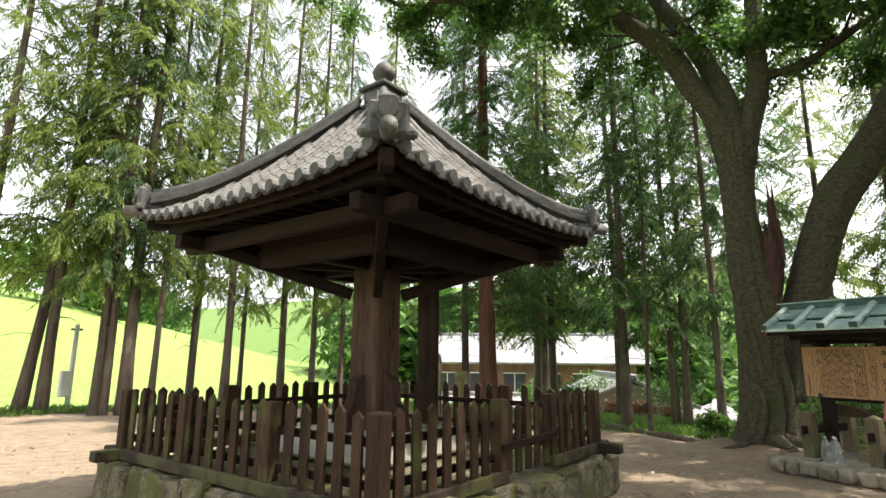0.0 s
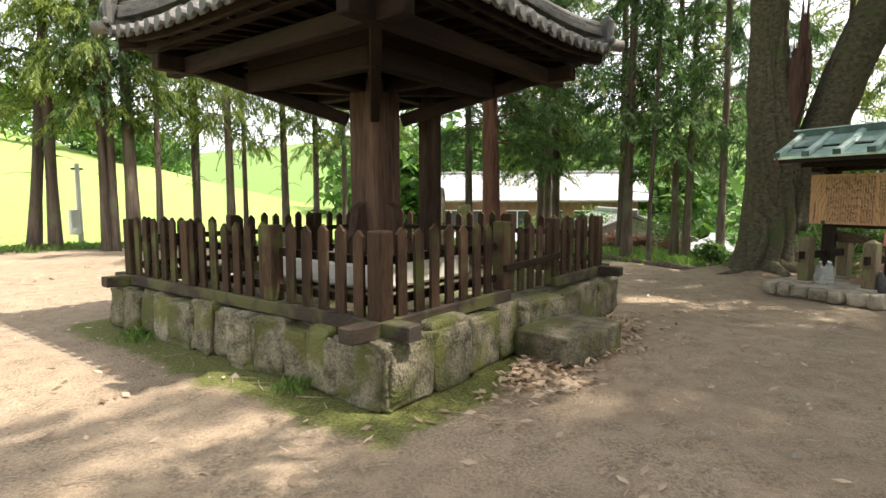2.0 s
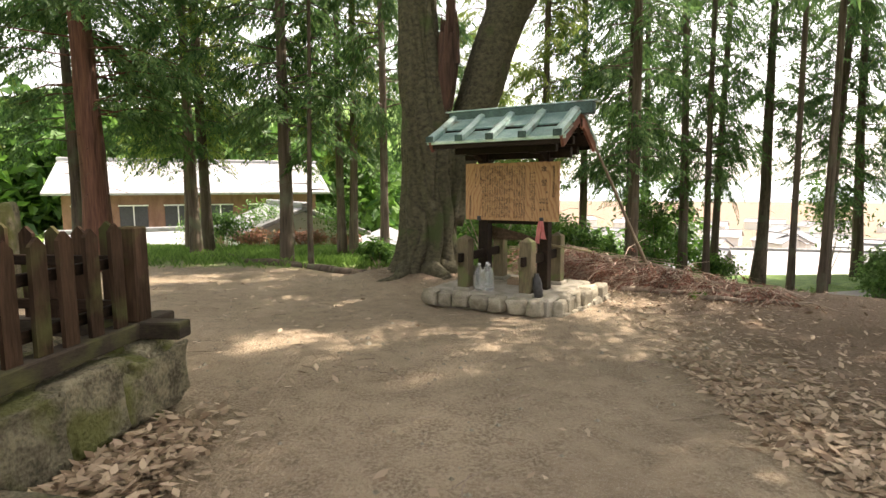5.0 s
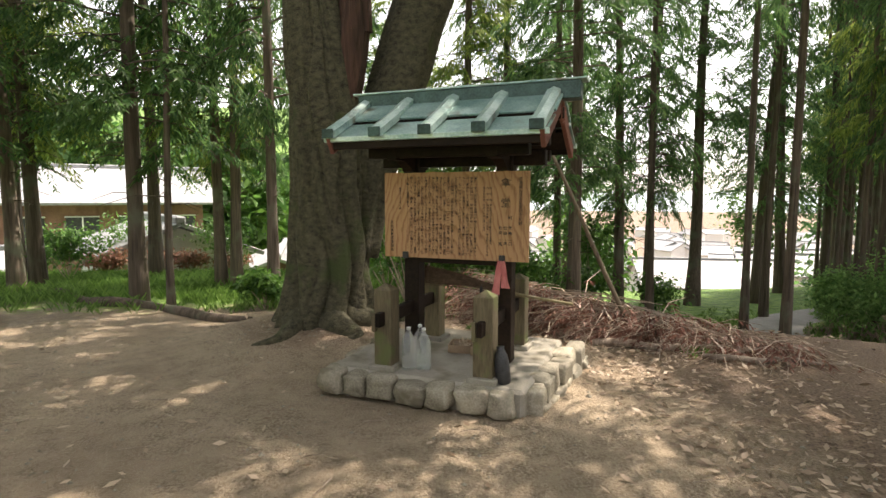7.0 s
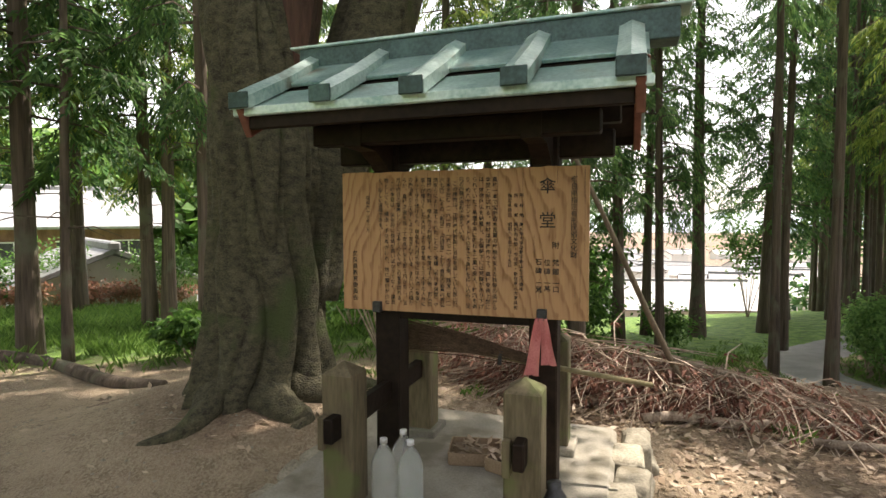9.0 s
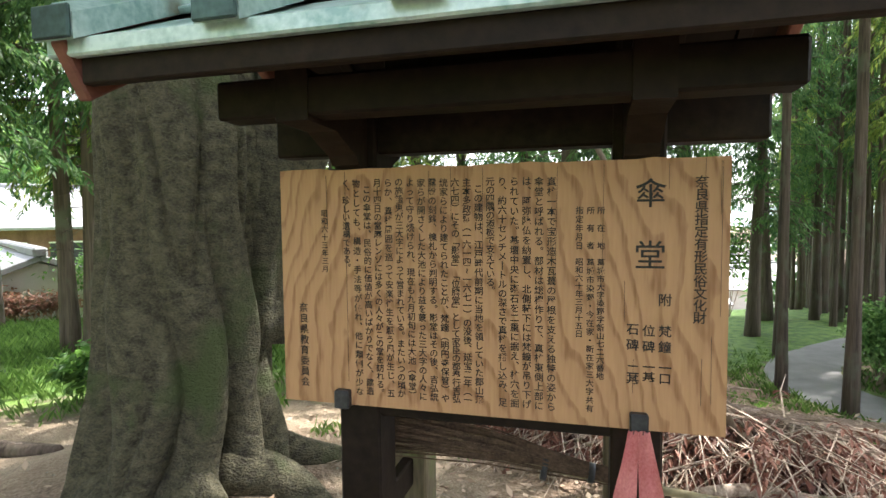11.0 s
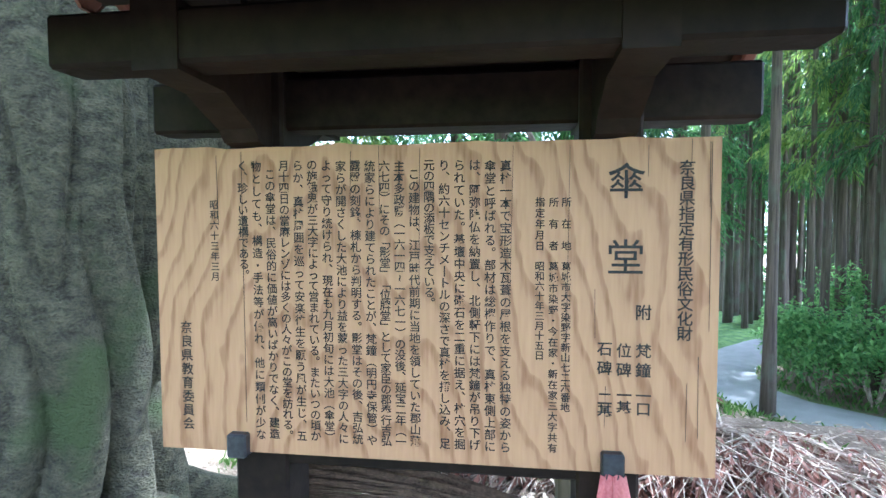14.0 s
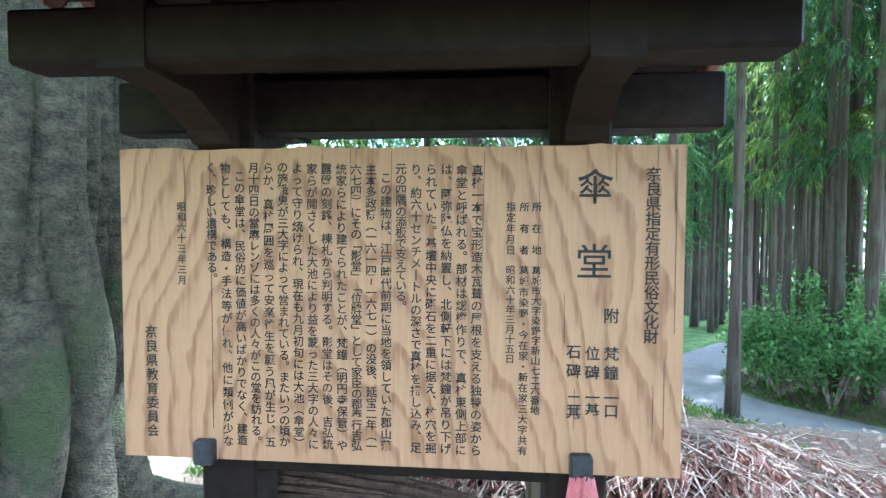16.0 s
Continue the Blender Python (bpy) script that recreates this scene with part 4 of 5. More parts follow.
def frond(v, f, rnd, at, d, length, needle=0.16, count=12, width=0.03):
    """A drooping spray: blades to both sides of a twig."""
    d = d.normalized()
    side = d.cross(Vector((0, 0, 1)))
    side = side.normalized() if side.length > 1e-3 else Vector((1, 0, 0))
    for i in range(count):
        t = (i + 0.5) / count
        p = at + d * length * t + Vector((0, 0, -0.35 * length * t * t))
        sgn = 1 if i % 2 else -1
        dd = d * rnd.uniform(0.3, 0.9) + side * sgn * rnd.uniform(0.5, 1.0) + Vector((0, 0, rnd.uniform(-0.7, 0.1)))
        blade(v, f, p, dd, needle * rnd.uniform(0.7, 1.3) * (1.15 - 0.5 * t), width, Vector((rnd.uniform(-0.5, 0.5), rnd.uniform(-0.5, 0.5), 1)), 0.3)
    blade(v, f, at + d * length * 0.8 + Vector((0, 0, -0.25 * length)), d + Vector((0, 0, -0.6)), needle * 1.5, width, Vector((0, 0, 1)))


def cedar_meshes(seed, height, r, first, reach, bark, leaf, density=1.0, lean=(0, 0), curve=0.0, needle=0.17):
    rnd = random.Random(seed)
    pts, rad = [], []
    n = 9
    for i in range(n + 1):
        t = i / n
        z = -0.4 + (height + 0.4) * t
        bend = curve * math.sin(min(t * 4, 1) * math.pi / 2)
        pts.append((lean[0] * z + bend + 0.05 * math.sin(seed + t * 5), lean[1] * z + 0.05 * math.cos(seed * 2 + t * 6), z))
        rad.append(r * (1.35 if i == 0 else (1 - 0.78 * t)))
    line, rr = smooth_line(pts, rad, 2)
    tv, tf = tube_data(line, rr, 9, rough=0.06, seed=seed)
    v, f = [], []

    def axis_at(z):
        t = np.clip((z + 0.4) / (height + 0.4), 0, 1) * n
        i = min(int(t), n - 1)
        a, b = Vector(pts[i]), Vector(pts[i + 1])
        return a.lerp(b, t - i)

    limbs = int((height - first) * 5.5 * density)
    for k in range(limbs):
        t = (k + rnd.random()) / limbs
        z = first + (height - first) * t
        ang = rnd.random() * 6.283
        ln = reach * (1 - 0.75 * t) * rnd.uniform(0.55, 1.15) * (0.75 if t < 0.06 else 1)
        d = Vector((math.cos(ang), math.sin(ang), rnd.uniform(-0.15, 0.25)))
        base = axis_at(z)
        tip = base + d * ln + Vector((0, 0, -0.18 * ln))
        mid = base.lerp(tip, 0.5) + Vector((0, 0, 0.08 * ln))
        tube_data([base, mid, tip], [0.022, 0.014, 0.006], 3, cap=False, verts=tv, faces=tf)
        m = max(4, int(ln * 6.5))
        for q in range(m):
            s = 0.25 + 0.75 * (q + rnd.random()) / m
            p = (base.lerp(mid, s * 2) if s < 0.5 else mid.lerp(tip, s * 2 - 1)) + Vector((rnd.uniform(-0.08, 0.08), rnd.uniform(-0.08, 0.08), rnd.uniform(-0.1, 0.05)))
            a2 = ang + rnd.uniform(-1.2, 1.2)
            frond(v, f, rnd, p, Vector((math.cos(a2), math.sin(a2), rnd.uniform(-0.8, 0.1))), rnd.uniform(0.45, 0.85), needle * 0.95, 18, 0.0225)
    # bare dead twigs below the crown
    for k in range(int(5 * density)):
        z = rnd.uniform(max(1.5, first * 0.45), first)
        ang = rnd.random() * 6.283
        base = axis_at(z)
        ln = rnd.uniform(0.3, 0.9)
        tube_data([base, base + Vector((math.cos(ang) * ln * 0.5, math.sin(ang) * ln * 0.5, 0.02)), base + Vector((math.cos(ang) * ln, math.sin(ang) * ln, -0.14 * ln))], [0.012, 0.008, 0.004], 3, cap=False, verts=tv, faces=tf)
    return raw_mesh(tv, tf, bark, True), raw_mesh(v, f, leaf)


def plant_tree(meshes, x, y, scale, turn, label, group="", widen=1.0):
    t = thing("cedar_tree", pose(x, y, ground_z(x, y), 0, 0, turn) @ Matrix.Diagonal((scale * widen, scale * widen, scale, 1)), label, "tree", group)
    part("trunk", meshes[0], CEDAR_BARK, t)
    part("crown", meshes[1], CEDAR_LEAF, t)
    return t


def build_cedars():
    rnd = random.Random(77)
    row = [cedar_meshes(s, 15, 0.16, 2.9, 2.1, CEDAR_BARK, CEDAR_LEAF_SUNLIT if s % 2 else CEDAR_LEAF, 1.5) for s in (1, 2, 3)]
    lab = "slim cedar at the clearing's edge with drooping green sprays"
    for i, (x, y, k) in enumerate([(0.8, 12.2, 1.0), (1.55, 11.1, .8), (1.75, 11.15, 1.0), (2.25, 11.0, 1.2), (2.85, 10.9, .65), (4.3, 11.7, .7), (4.7, 10.6, 1.0), (6.0, 11.8, .62), (7.2, 11.3, .95), (8.2, 10.9, .88), (9.1, 10.5, .75), (-0.6, 13.0, 1.0), (-2.6, 12.2, 1.0), (5.6, 14.0, .9), (10.6, 9.6, .8)]):
        plant_tree(row[i % 3], x, y, rnd.uniform(1.15, 1.35), rnd.uniform(0, 360), lab, "cedars along the field", k * 0.7)
    leaning = cedar_meshes(8, 15, 0.15, 3.4, 1.8, CEDAR_BARK, CEDAR_LEAF_SUNLIT, 1.4, (0.10, -0.02))
    plant_tree(leaning, 0.35, 12.5, 1, 0, "leaning slim cedar beside the field", "cedars along the field")
    red = cedar_meshes(14, 17, 0.29, 3.3, 2.7, RED_BARK, CEDAR_LEAF, 2.2)
    plant_tree(red, 9.7, 4.8, 1, 30, "thick old cedar with stringy red bark")
    mid = [cedar_meshes(s, 16, 0.15, 2.8, 2.0, CEDAR_BARK, CEDAR_LEAF_SUNLIT if s == 22 else CEDAR_LEAF, 1.7) for s in (21, 22, 23)]
    for i, (x, y, k) in enumerate([(13.9, 5.0, 1.0), (14.8, 5.1, 0.9), (11.95, 1.36, .85), (14.3, .3, .8), (14.35, .68, .8), (11.55, -1.15, .6), (12.6, 7.6, .9), (16.5, 6.6, 1.0), (17.5, 3.6, 1.0), (19, -1.0, 1.0), (17.5, -5.4, .8), (20, -7.0, 1.0), (18.5, -8.4, .8), (22, -3.4, 1.0), (23, -10, 1.0)]):
        plant_tree(mid[i % 3], x, y, rnd.uniform(1.05, 1.25), rnd.uniform(0, 360), "slim cedar with feathery dark green sprays", "cedars behind the clearing", k)
    plant_tree(cedar_meshes(31, 9, 0.06, 2.2, 0.9, CEDAR_BARK, CEDAR_LEAF, 0.8), 11.3, 0.5, 1.2, 0, "very thin young cedar", "cedars behind the clearing")
    right = [cedar_meshes(s, 16, 0.17, 3.0, 2.1, CEDAR_BARK, CEDAR_LEAF, 1.35, (0.02, 0.01)) for s in (41, 42, 43)]
    for i, (x, y, k) in enumerate([(13.0, -7.3, .9), (16.2, -9.5, .9), (14.1, -9.5, .6), (17.6, -11.0, .7), (17.2, -14.3, 1.0), (19.4, -16.5, 1.0)]):
        plant_tree(right[i % 3], x, y, rnd.uniform(0.95, 1.1), rnd.uniform(0, 360), "tall slim cedar with a bare grey lower trunk", "cedars along the lane", k)
    bare = cedar_meshes(47, 17, 0.17, 6.5, 2.3, CEDAR_BARK, CEDAR_LEAF, 1.0)
    for x, y, k in ((12.6, -10.9, .5), (11.35, -10.95, .55), (14.8, -12.9, .6)):
        plant_tree(bare, x, y, 1.0, 70 * x, "tall slim cedar with a bare grey lower trunk", "cedars along the lane", k)
    bent = cedar_meshes(52, 15, 0.2, 4.5, 2.0, CEDAR_BARK, CEDAR_LEAF, 1.2, (0.0, 0.0), 0.9)
    plant_tree(bent, 16.9, -12.0, 1, -35, "cedar whose trunk sweeps up from a bent foot", "cedars along the lane")
    wood = [cedar_meshes(s, 17, 0.13, 4.2, 1.7, CEDAR_BARK, CEDAR_LEAF_SUNLIT if s == 62 else CEDAR_LEAF, 0.32, needle=0.23) for s in (61, 62, 63)]
    for i in range(205):
        # the cedar wood beyond the lane
        ang, far = radians(rnd.uniform(-66, -42)), rnd.uniform(11.3, 36)
        x, y = 5 + math.cos(ang) * far, -3.7 + math.sin(ang) * far
        if float(lane_distance(np.array([x]), np.array([y]))[0]) < 1.3 or y > -4.4 - 0.70 * x:
            continue
        plant_tree(wood[i % 3], x, y, rnd.uniform(0.9, 1.1), rnd.uniform(0, 360), "straight plantation cedar in the dense wood", "plantation cedars", rnd.uniform(0.55, 0.85))
    # cedars added beside and behind the walk, unseen, to dapple the clearing with shade
    shade = [cedar_meshes(s, 16, 0.2, 5.0, 4.2, CEDAR_BARK, CEDAR_LEAF, 0.47, needle=0.3) for s in (71, 72)]
    for i, (x, y) in enumerate([(-9, -6), (-7.5, -9.5), (-12.5, -2), (-4, -11.5), (0, -12.5), (3.5, -12), (-12, -10), (-3.4, -8.2), (-9, -13), (-4, -16), (3.0, -11.6), (4.2, -9.6), (5.0, -8.5), (-0.8, -8.9), (8, -14.8), (5.5, -11.4), (-6.6, -7.2)]):
        plant_tree(shade[i % 2], x, y, 1.15, i * 47, "broad cedar added out of view to shade the clearing", "cedars behind the clearing")


build_cedars()


def leaf_cloud(v, f, rnd, centre, radii, count, size, shell=0.5):
    c = Vector(centre)
    for i in range(count):
        d = Vector((rnd.gauss(0, 1), rnd.gauss(0, 1), rnd.gauss(0, 1))).normalized()
        k = (shell + (1 - shell) * rnd.random()) * (0.75 + 0.5 * noise.noise(d * 2.1 + c))
        p = c + Vector((d.x * radii[0], d.y * radii[1], d.z * radii[2])) * k
        blade(v, f, p, Vector((rnd.gauss(0, 1), rnd.gauss(0, 1), rnd.gauss(-0.3, 0.6))), size * rnd.uniform(0.6, 1.4), size * 0.27, Vector((rnd.gauss(0, 0.6), rnd.gauss(0, 0.6), 1)), 0.2)


FWD, SIDE = Vector((0.9915, 0.130, 0)), Vector((0.130, -0.9915, 0))
BIG_AT = Vector((8.35, -2.62, 0))


def big(s, z, f=0.0):
    return BIG_AT + SIDE * s + FWD * f + Vector((0, 0, z))


def build_big_tree():
    t = thing("zelkova_tree", Matrix(), "huge old tree with mossy furrowed bark and a splintered dead stub", "tree")
    limbs = [
        ("limb", [big(-0.10, 5.5), big(-0.42, 6.7, -0.1), big(-0.85, 7.5, -0.2), big(-1.3, 8.4, -0.5), big(-2.2, 9.2, -1.0), big(-3.3, 10.4, -1.2), big(-5.0, 10.7, -1.2), big(-6.9, 10.9, -1.6)], [0.30, 0.27, 0.24, 0.21, 0.17, 0.14, 0.10, 0.05], 12, 0.1),
        ("limb", [big(-0.06, 5.7), big(-0.18, 7.0), big(-0.45, 8.0, 0.2), big(-0.98, 9.3, 0.4), big(-1.45, 10.2, 0.6), big(-1.9, 11.5, 0.9), big(-2.3, 13.5, 1.2)], [0.30, 0.26, 0.23, 0.21, 0.18, 0.13, 0.06], 12, 0.1),
        ("limb", [big(0.02, 5.6), big(0.22, 6.5), big(0.46, 7.3), big(0.48, 8.5), big(0.54, 9.6), big(0.5, 12), big(0.3, 14.5)], [0.28, 0.25, 0.22, 0.20, 0.18, 0.13, 0.06], 12, 0.1),
        ("branch", [big(0.50, 7.4), big(0.9, 7.5), big(1.4, 7.58), big(2.0, 7.9, -0.2), big(2.7, 8.1, -0.6)], [0.12, 0.09, 0.08, 0.06, 0.03], 8, 0.08),
        ("stem", [big(0.34, 0.7, 0.15), big(0.52, 1.6, 0.15), big(0.75, 2.3, 0.2), big(1.02, 3.1, 0.2), big(1.24, 3.8, 0.2), big(1.62, 4.7, 0.2), big(2.05, 5.3, 0.2), big(2.6, 6.3, 0.2), big(3.4, 8.0, 0.2), big(4.1, 10.5, 0.2)], [0.30, 0.33, 0.36, 0.36, 0.36, 0.36, 0.34, 0.30, 0.24, 0.12], 28, 0.12),
    ]
    # the bole: sinuous ribs and clefts that wander as they climb
    line, rr = smooth_line([big(0.02, -0.55), big(0.0, -0.28), big(0.0, 0.05), big(0.02, 0.5), big(0.04, 1.2), big(0.05, 2.0), big(-0.02, 3.0), big(-0.10, 4.0), big(-0.12, 5.0), big(-0.09, 5.8), big(-0.08, 6.3)], [0.86, 0.72, 0.58, 0.50, 0.475, 0.48, 0.42, 0.35, 0.34, 0.37, 0.34], 18)
    segs = 180
    v, f = [], []
    for p, r in zip(line, rr):
        low = math.exp(-max(p.z, 0) / 1.1)
        for k in range(segs):
            a = 2 * math.pi * k / segs
            w = a + 0.35 * noise.noise((math.cos(a) * 0.8, math.sin(a) * 0.8, p.z * 0.9)) + 0.10 * p.z
            rib = abs(math.sin(w * 4.5 + 1.3)) ** 0.55 - 0.75
            fine = -0.10 * max(0.0, 0.16 - abs(noise.noise((math.cos(w) * 2.2, math.sin(w) * 2.2, p.z * 0.7 + 5)))) / 0.16 + noise.noise((math.cos(w) * 5, math.sin(w) * 5, p.z * 2.4)) * 0.025 + noise.noise((math.cos(a) * 9, math.sin(a) * 9, p.z * 5)) * 0.012
            lump = noise.noise((math.cos(a) * 1.3 + 4, math.sin(a) * 1.3, p.z * 0.8)) * 0.08
            q = r * (1 + rib * (0.075 + 0.27 * low) + fine + lump)
            v.append(p + SIDE * math.cos(a) * q + FWD * math.sin(a) * q)
    for i in range(len(line) - 1):
        for k in range(segs):
            a, b = i * segs + k, i * segs + (k + 1) % segs
            f.append((a, b, b + segs, a + segs))
    part("trunk", raw_mesh(v, f, BIG_BARK, True), BIG_BARK, t)
    for k, (nm, pts, rad, segs, rough) in enumerate(limbs):
        line, rr = smooth_line(pts, rad, 6)
        v, f = tube_data(line, rr, segs, rough, 0.03, seed=k + 2.3)
        part(nm, raw_mesh(v, f, BIG_BARK, True), BIG_BARK, t)
    # splintered stub
    v, f = [], []
    rnd = random.Random(4)
    line, rr = smooth_line([big(0.14, 2.2, -0.02), big(0.28, 2.9, -0.10), big(0.37, 3.5, -0.14), big(0.42, 3.9, -0.16)], [0.24, 0.25, 0.21, 0.16], 4)
    tube_data(line, rr, 16, 0.2, 0.06, verts=v, faces=f, seed=9)
    for i in range(26):
        a = rnd.random() * 6.283
        r = rnd.uniform(0.03, 0.16)
        p = big(0.42 + math.cos(a) * r, 3.4, -0.18 + math.sin(a) * r)
        h = rnd.uniform(0.5, 0.95) + (0.75 if abs(math.cos(a) * r - 0.02) < 0.05 else 0)
        tube_data([p, p + Vector((rnd.uniform(-0.03, 0.03), 0, h * 0.6)), p + Vector((rnd.uniform(-0.08, 0.08), 0, h))], [0.06, 0.045, 0.005], 5, verts=v, faces=f)
    part("dead_stub", raw_mesh(v, f, DEAD_WOOD), DEAD_WOOD, t, "rotten reddish splintered stub")
    # fine boughs and leaves
    rnd = random.Random(6)
    bv, bf, lv, lf = [], [], [], []
    # seeds out beyond the stem add unseen leaves overhead to shade the ground
    seeds = [big(-2.6, 9.8, -1.1), big(-3.3, 10.4, -1.2), big(-4.2, 10.6, -1.2), big(-5.0, 10.7, -1.2), big(-6.0, 10.8, -1.4), big(-6.9, 10.9, -1.6), big(-8.2, 11.2, -2.0), big(-1.9, 11.5, 0.9), big(-2.3, 13.5, 1.2), big(0.5, 12), big(0.3, 14.5), big(2.7, 8.1, -0.6), big(4.1, 10.5, 0.2), big(3.4, 8.0, 0.2), big(-1.4, 8.8, -0.5), big(2.0, 8.0, 0.3), big(3.2, 9.6, 1.2), big(-3.6, 12.4, -0.8), big(4.6, 9.0, 1.0)]
    for p in seeds:
        for k in range(11):
            a = rnd.random() * 6.283
            ln = rnd.uniform(1.2, 3.0)
            q = p + Vector((math.cos(a) * ln, math.sin(a) * ln, rnd.uniform(-0.5, 1.2)))
            m = p.lerp(q, 0.5) + Vector((rnd.uniform(-0.3, 0.3), rnd.uniform(-0.3, 0.3), rnd.uniform(0, 0.5)))
            tube_data([p, m, q], [0.045, 0.03, 0.008], 5, cap=False, verts=bv, faces=bf)
            for s in (0.55, 0.8, 1.0):
                leaf_cloud(lv, lf, rnd, m.lerp(q, s), (0.85, 0.85, 0.5), 130, 0.15, 0.1)
    part("bough", raw_mesh(bv, bf, BIG_BARK, True), BIG_BARK, t)
    part("crown", raw_mesh(lv, lf, BROAD_LEAF), BROAD_LEAF, t, "sparse broad green leaves")
    # roots
    for k, (a, ln) in enumerate(((235, 1.3), (150, 1.0), (283, 1.0), (205, 0.9))):
        d = Vector((math.cos(radians(a)), math.sin(radians(a)), 0))
        pts = [BIG_AT + d * (0.45 + ln * i / 4) + Vector((0.1 * math.sin(i * 2 + k), 0.1 * math.cos(i * 2), 0)) for i in range(5)]
        pts = [Vector((p.x, p.y, ground_z(p.x, p.y) + 0.06 - 0.045 * i)) for i, p in enumerate(pts)]
        line, rr = smooth_line(pts, [0.2, 0.13, 0.09, 0.06, 0.03], 4)
        v, f = tube_data(line, rr, 10, 0.12, 0.03, seed=k)
        part("root", raw_mesh(v, f, BIG_BARK, True), BIG_BARK, t)


build_big_tree()


def shrub(name, x, y, size, leaf, label, category, seed, count=900, leaf_size=0.13, group=""):
    rnd = random.Random(seed)
    t = thing(name, pose(x, y, ground_z(x, y)), label, category, group)
    v, f, sv, sf = [], [], [], []
    for k in range(7):
        a = rnd.random() * 6.283
        c = Vector((math.cos(a) * size[0] * 0.5 * rnd.random(), math.sin(a) * size[1] * 0.5 * rnd.random(), size[2] * rnd.uniform(0.4, 0.85)))
        leaf_cloud(v, f, rnd, c, (size[0] * 0.42, size[1] * 0.42, size[2] * 0.42), count // 7, leaf_size, 0.15)
        tube_data([(0, 0, -0.1), c * 0.5, c], [0.02, 0.014, 0.006], 4, cap=False, verts=sv, faces=sf)
    part("stem", raw_mesh(sv, sf, TWIG), TWIG, t)
    part("foliage", raw_mesh(v, f, leaf), leaf, t)
    return t


def build_shrubs():
    rnd = random.Random(31)
    # thicket on the far side of the lane
    for i, (x, y) in enumerate([(8.6, -13.5), (9.4, -13.15), (10.2, -12.95), (11.0, -12.75), (11.8, -12.6), (12.5, -12.75), (13.1, -13.4), (9.0, -14.8), (10.4, -14.6), (11.8, -14.4), (13.0, -15.0), (13.6, -16.2), (7.6, -14.2)]):
        shrub("bush", x, y, (1.5, 1.4, rnd.uniform(1.3, 1.7) + (0.6 if i > 6 else 0)), BUSH_LEAF, "dense fresh green undergrowth beside the lane", "bush", 100 + i, 2300, 0.10, "undergrowth along the lane")
    for i, (x, y, s) in enumerate([(16.5, 5.4, 1.4), (12.6, -4.6, 1.2), (12.0, -5.6, 1.3), (11.2, -3.7, 1.9), (13.4, -6.4, 1.5), (13.6, -3.2, 1.5), (14.8, -9.9, 1.2), (15.5, -8.2, 1.6), (11.0, -1.2, 0.7), (20, 2.5, 2), (20.5, 6, 2)]):
        shrub("bush", x, y, (s * 1.2, s * 1.2, s), BROAD_LEAF, "leafy green shrub at the wood's edge", "bush", 200 + i, 1100, 0.13, "shrubs behind the clearing")
    for i, (x, y, h) in enumerate([(16.2, -3.8, 3.6), (17, -9.0, 3.2), (19, -5, 4.2), (21, -16.5, 4.0)]):
        shrub("sapling", x, y, (2.4, 2.4, h), BROAD_LEAF, "young broadleaf tree in bright leaf", "tree", 300 + i, 1500, 0.17)
    for i, (x, y) in enumerate([(19.0, 5.8), (19.4, 4.6), (19.8, 3.4), (20.2, 2.2)]):
        shrub("hedge", x, y, (1.5, 1.2, 0.8), HEDGE_LEAF, "low reddish azalea hedge before the white storehouse", "hedge", 500 + i, 1100, 0.13, "hedge before the storehouse")
    # clipped garden bush before the far house
    shrub("garden_bush", 27, 12.2, (3.0, 3.0, 2.4), BROAD_LEAF, "rounded clipped garden bush", "bush", 401, 2600, 0.16)


build_shrubs()


def build_far_woods():
    rnd = random.Random(55)
    v, f = [], []
    spots = []
    for i in range(230):
        a = rnd.uniform(6, 45)
        d = rnd.uniform(47, 100)
        spots.append((math.cos(radians(a)) * d, math.sin(radians(a)) * d, rnd.uniform(4.5, 8.5)))
    for i in range(70):
        spots.append((rnd.uniform(-60, 45), rnd.uniform(78, 110), rnd.uniform(4, 7)))
    for i in range(44):
        spots.append((rnd.uniform(26, 60), rnd.uniform(-14, 3), rnd.uniform(1.5, 2.8)))
    for x, y, s in spots:
        z = ground_z(x, y)
        for k in range(3):
            leaf_cloud(v, f, rnd, (x + rnd.uniform(-s, s) * 0.5, y + rnd.uniform(-s, s) * 0.5, z + s * rnd.uniform(0.3, 1.1)), (s * 0.7, s * 0.7, s * 0.7), 150, s * 0.2, 0.6)
    dv, df = [], []
    for i in range(60):
        ang, far = radians(-70 + 29 * i / 59), rnd.uniform(34, 40)
        x, y = 5 + math.cos(ang) * far, -3.7 + math.sin(ang) * far
        for k in range(4):
            leaf_cloud(dv, df, rnd, (x, y, ground_z(x, y) + 1 + 3.2 * k), (2.0, 2.0, 2.4), 40, 0.5, 0.2)
    tagged(new("deep_wood", raw_mesh(dv, df, CEDAR_LEAF)), "dark depth of the cedar plantation", "woods", kind="stuff")
    tagged(new("far_woods", raw_mesh(v, f, BROAD_LEAF)), "bright green mixed woodland on the far slopes", "woods", kind="stuff")


build_far_woods()


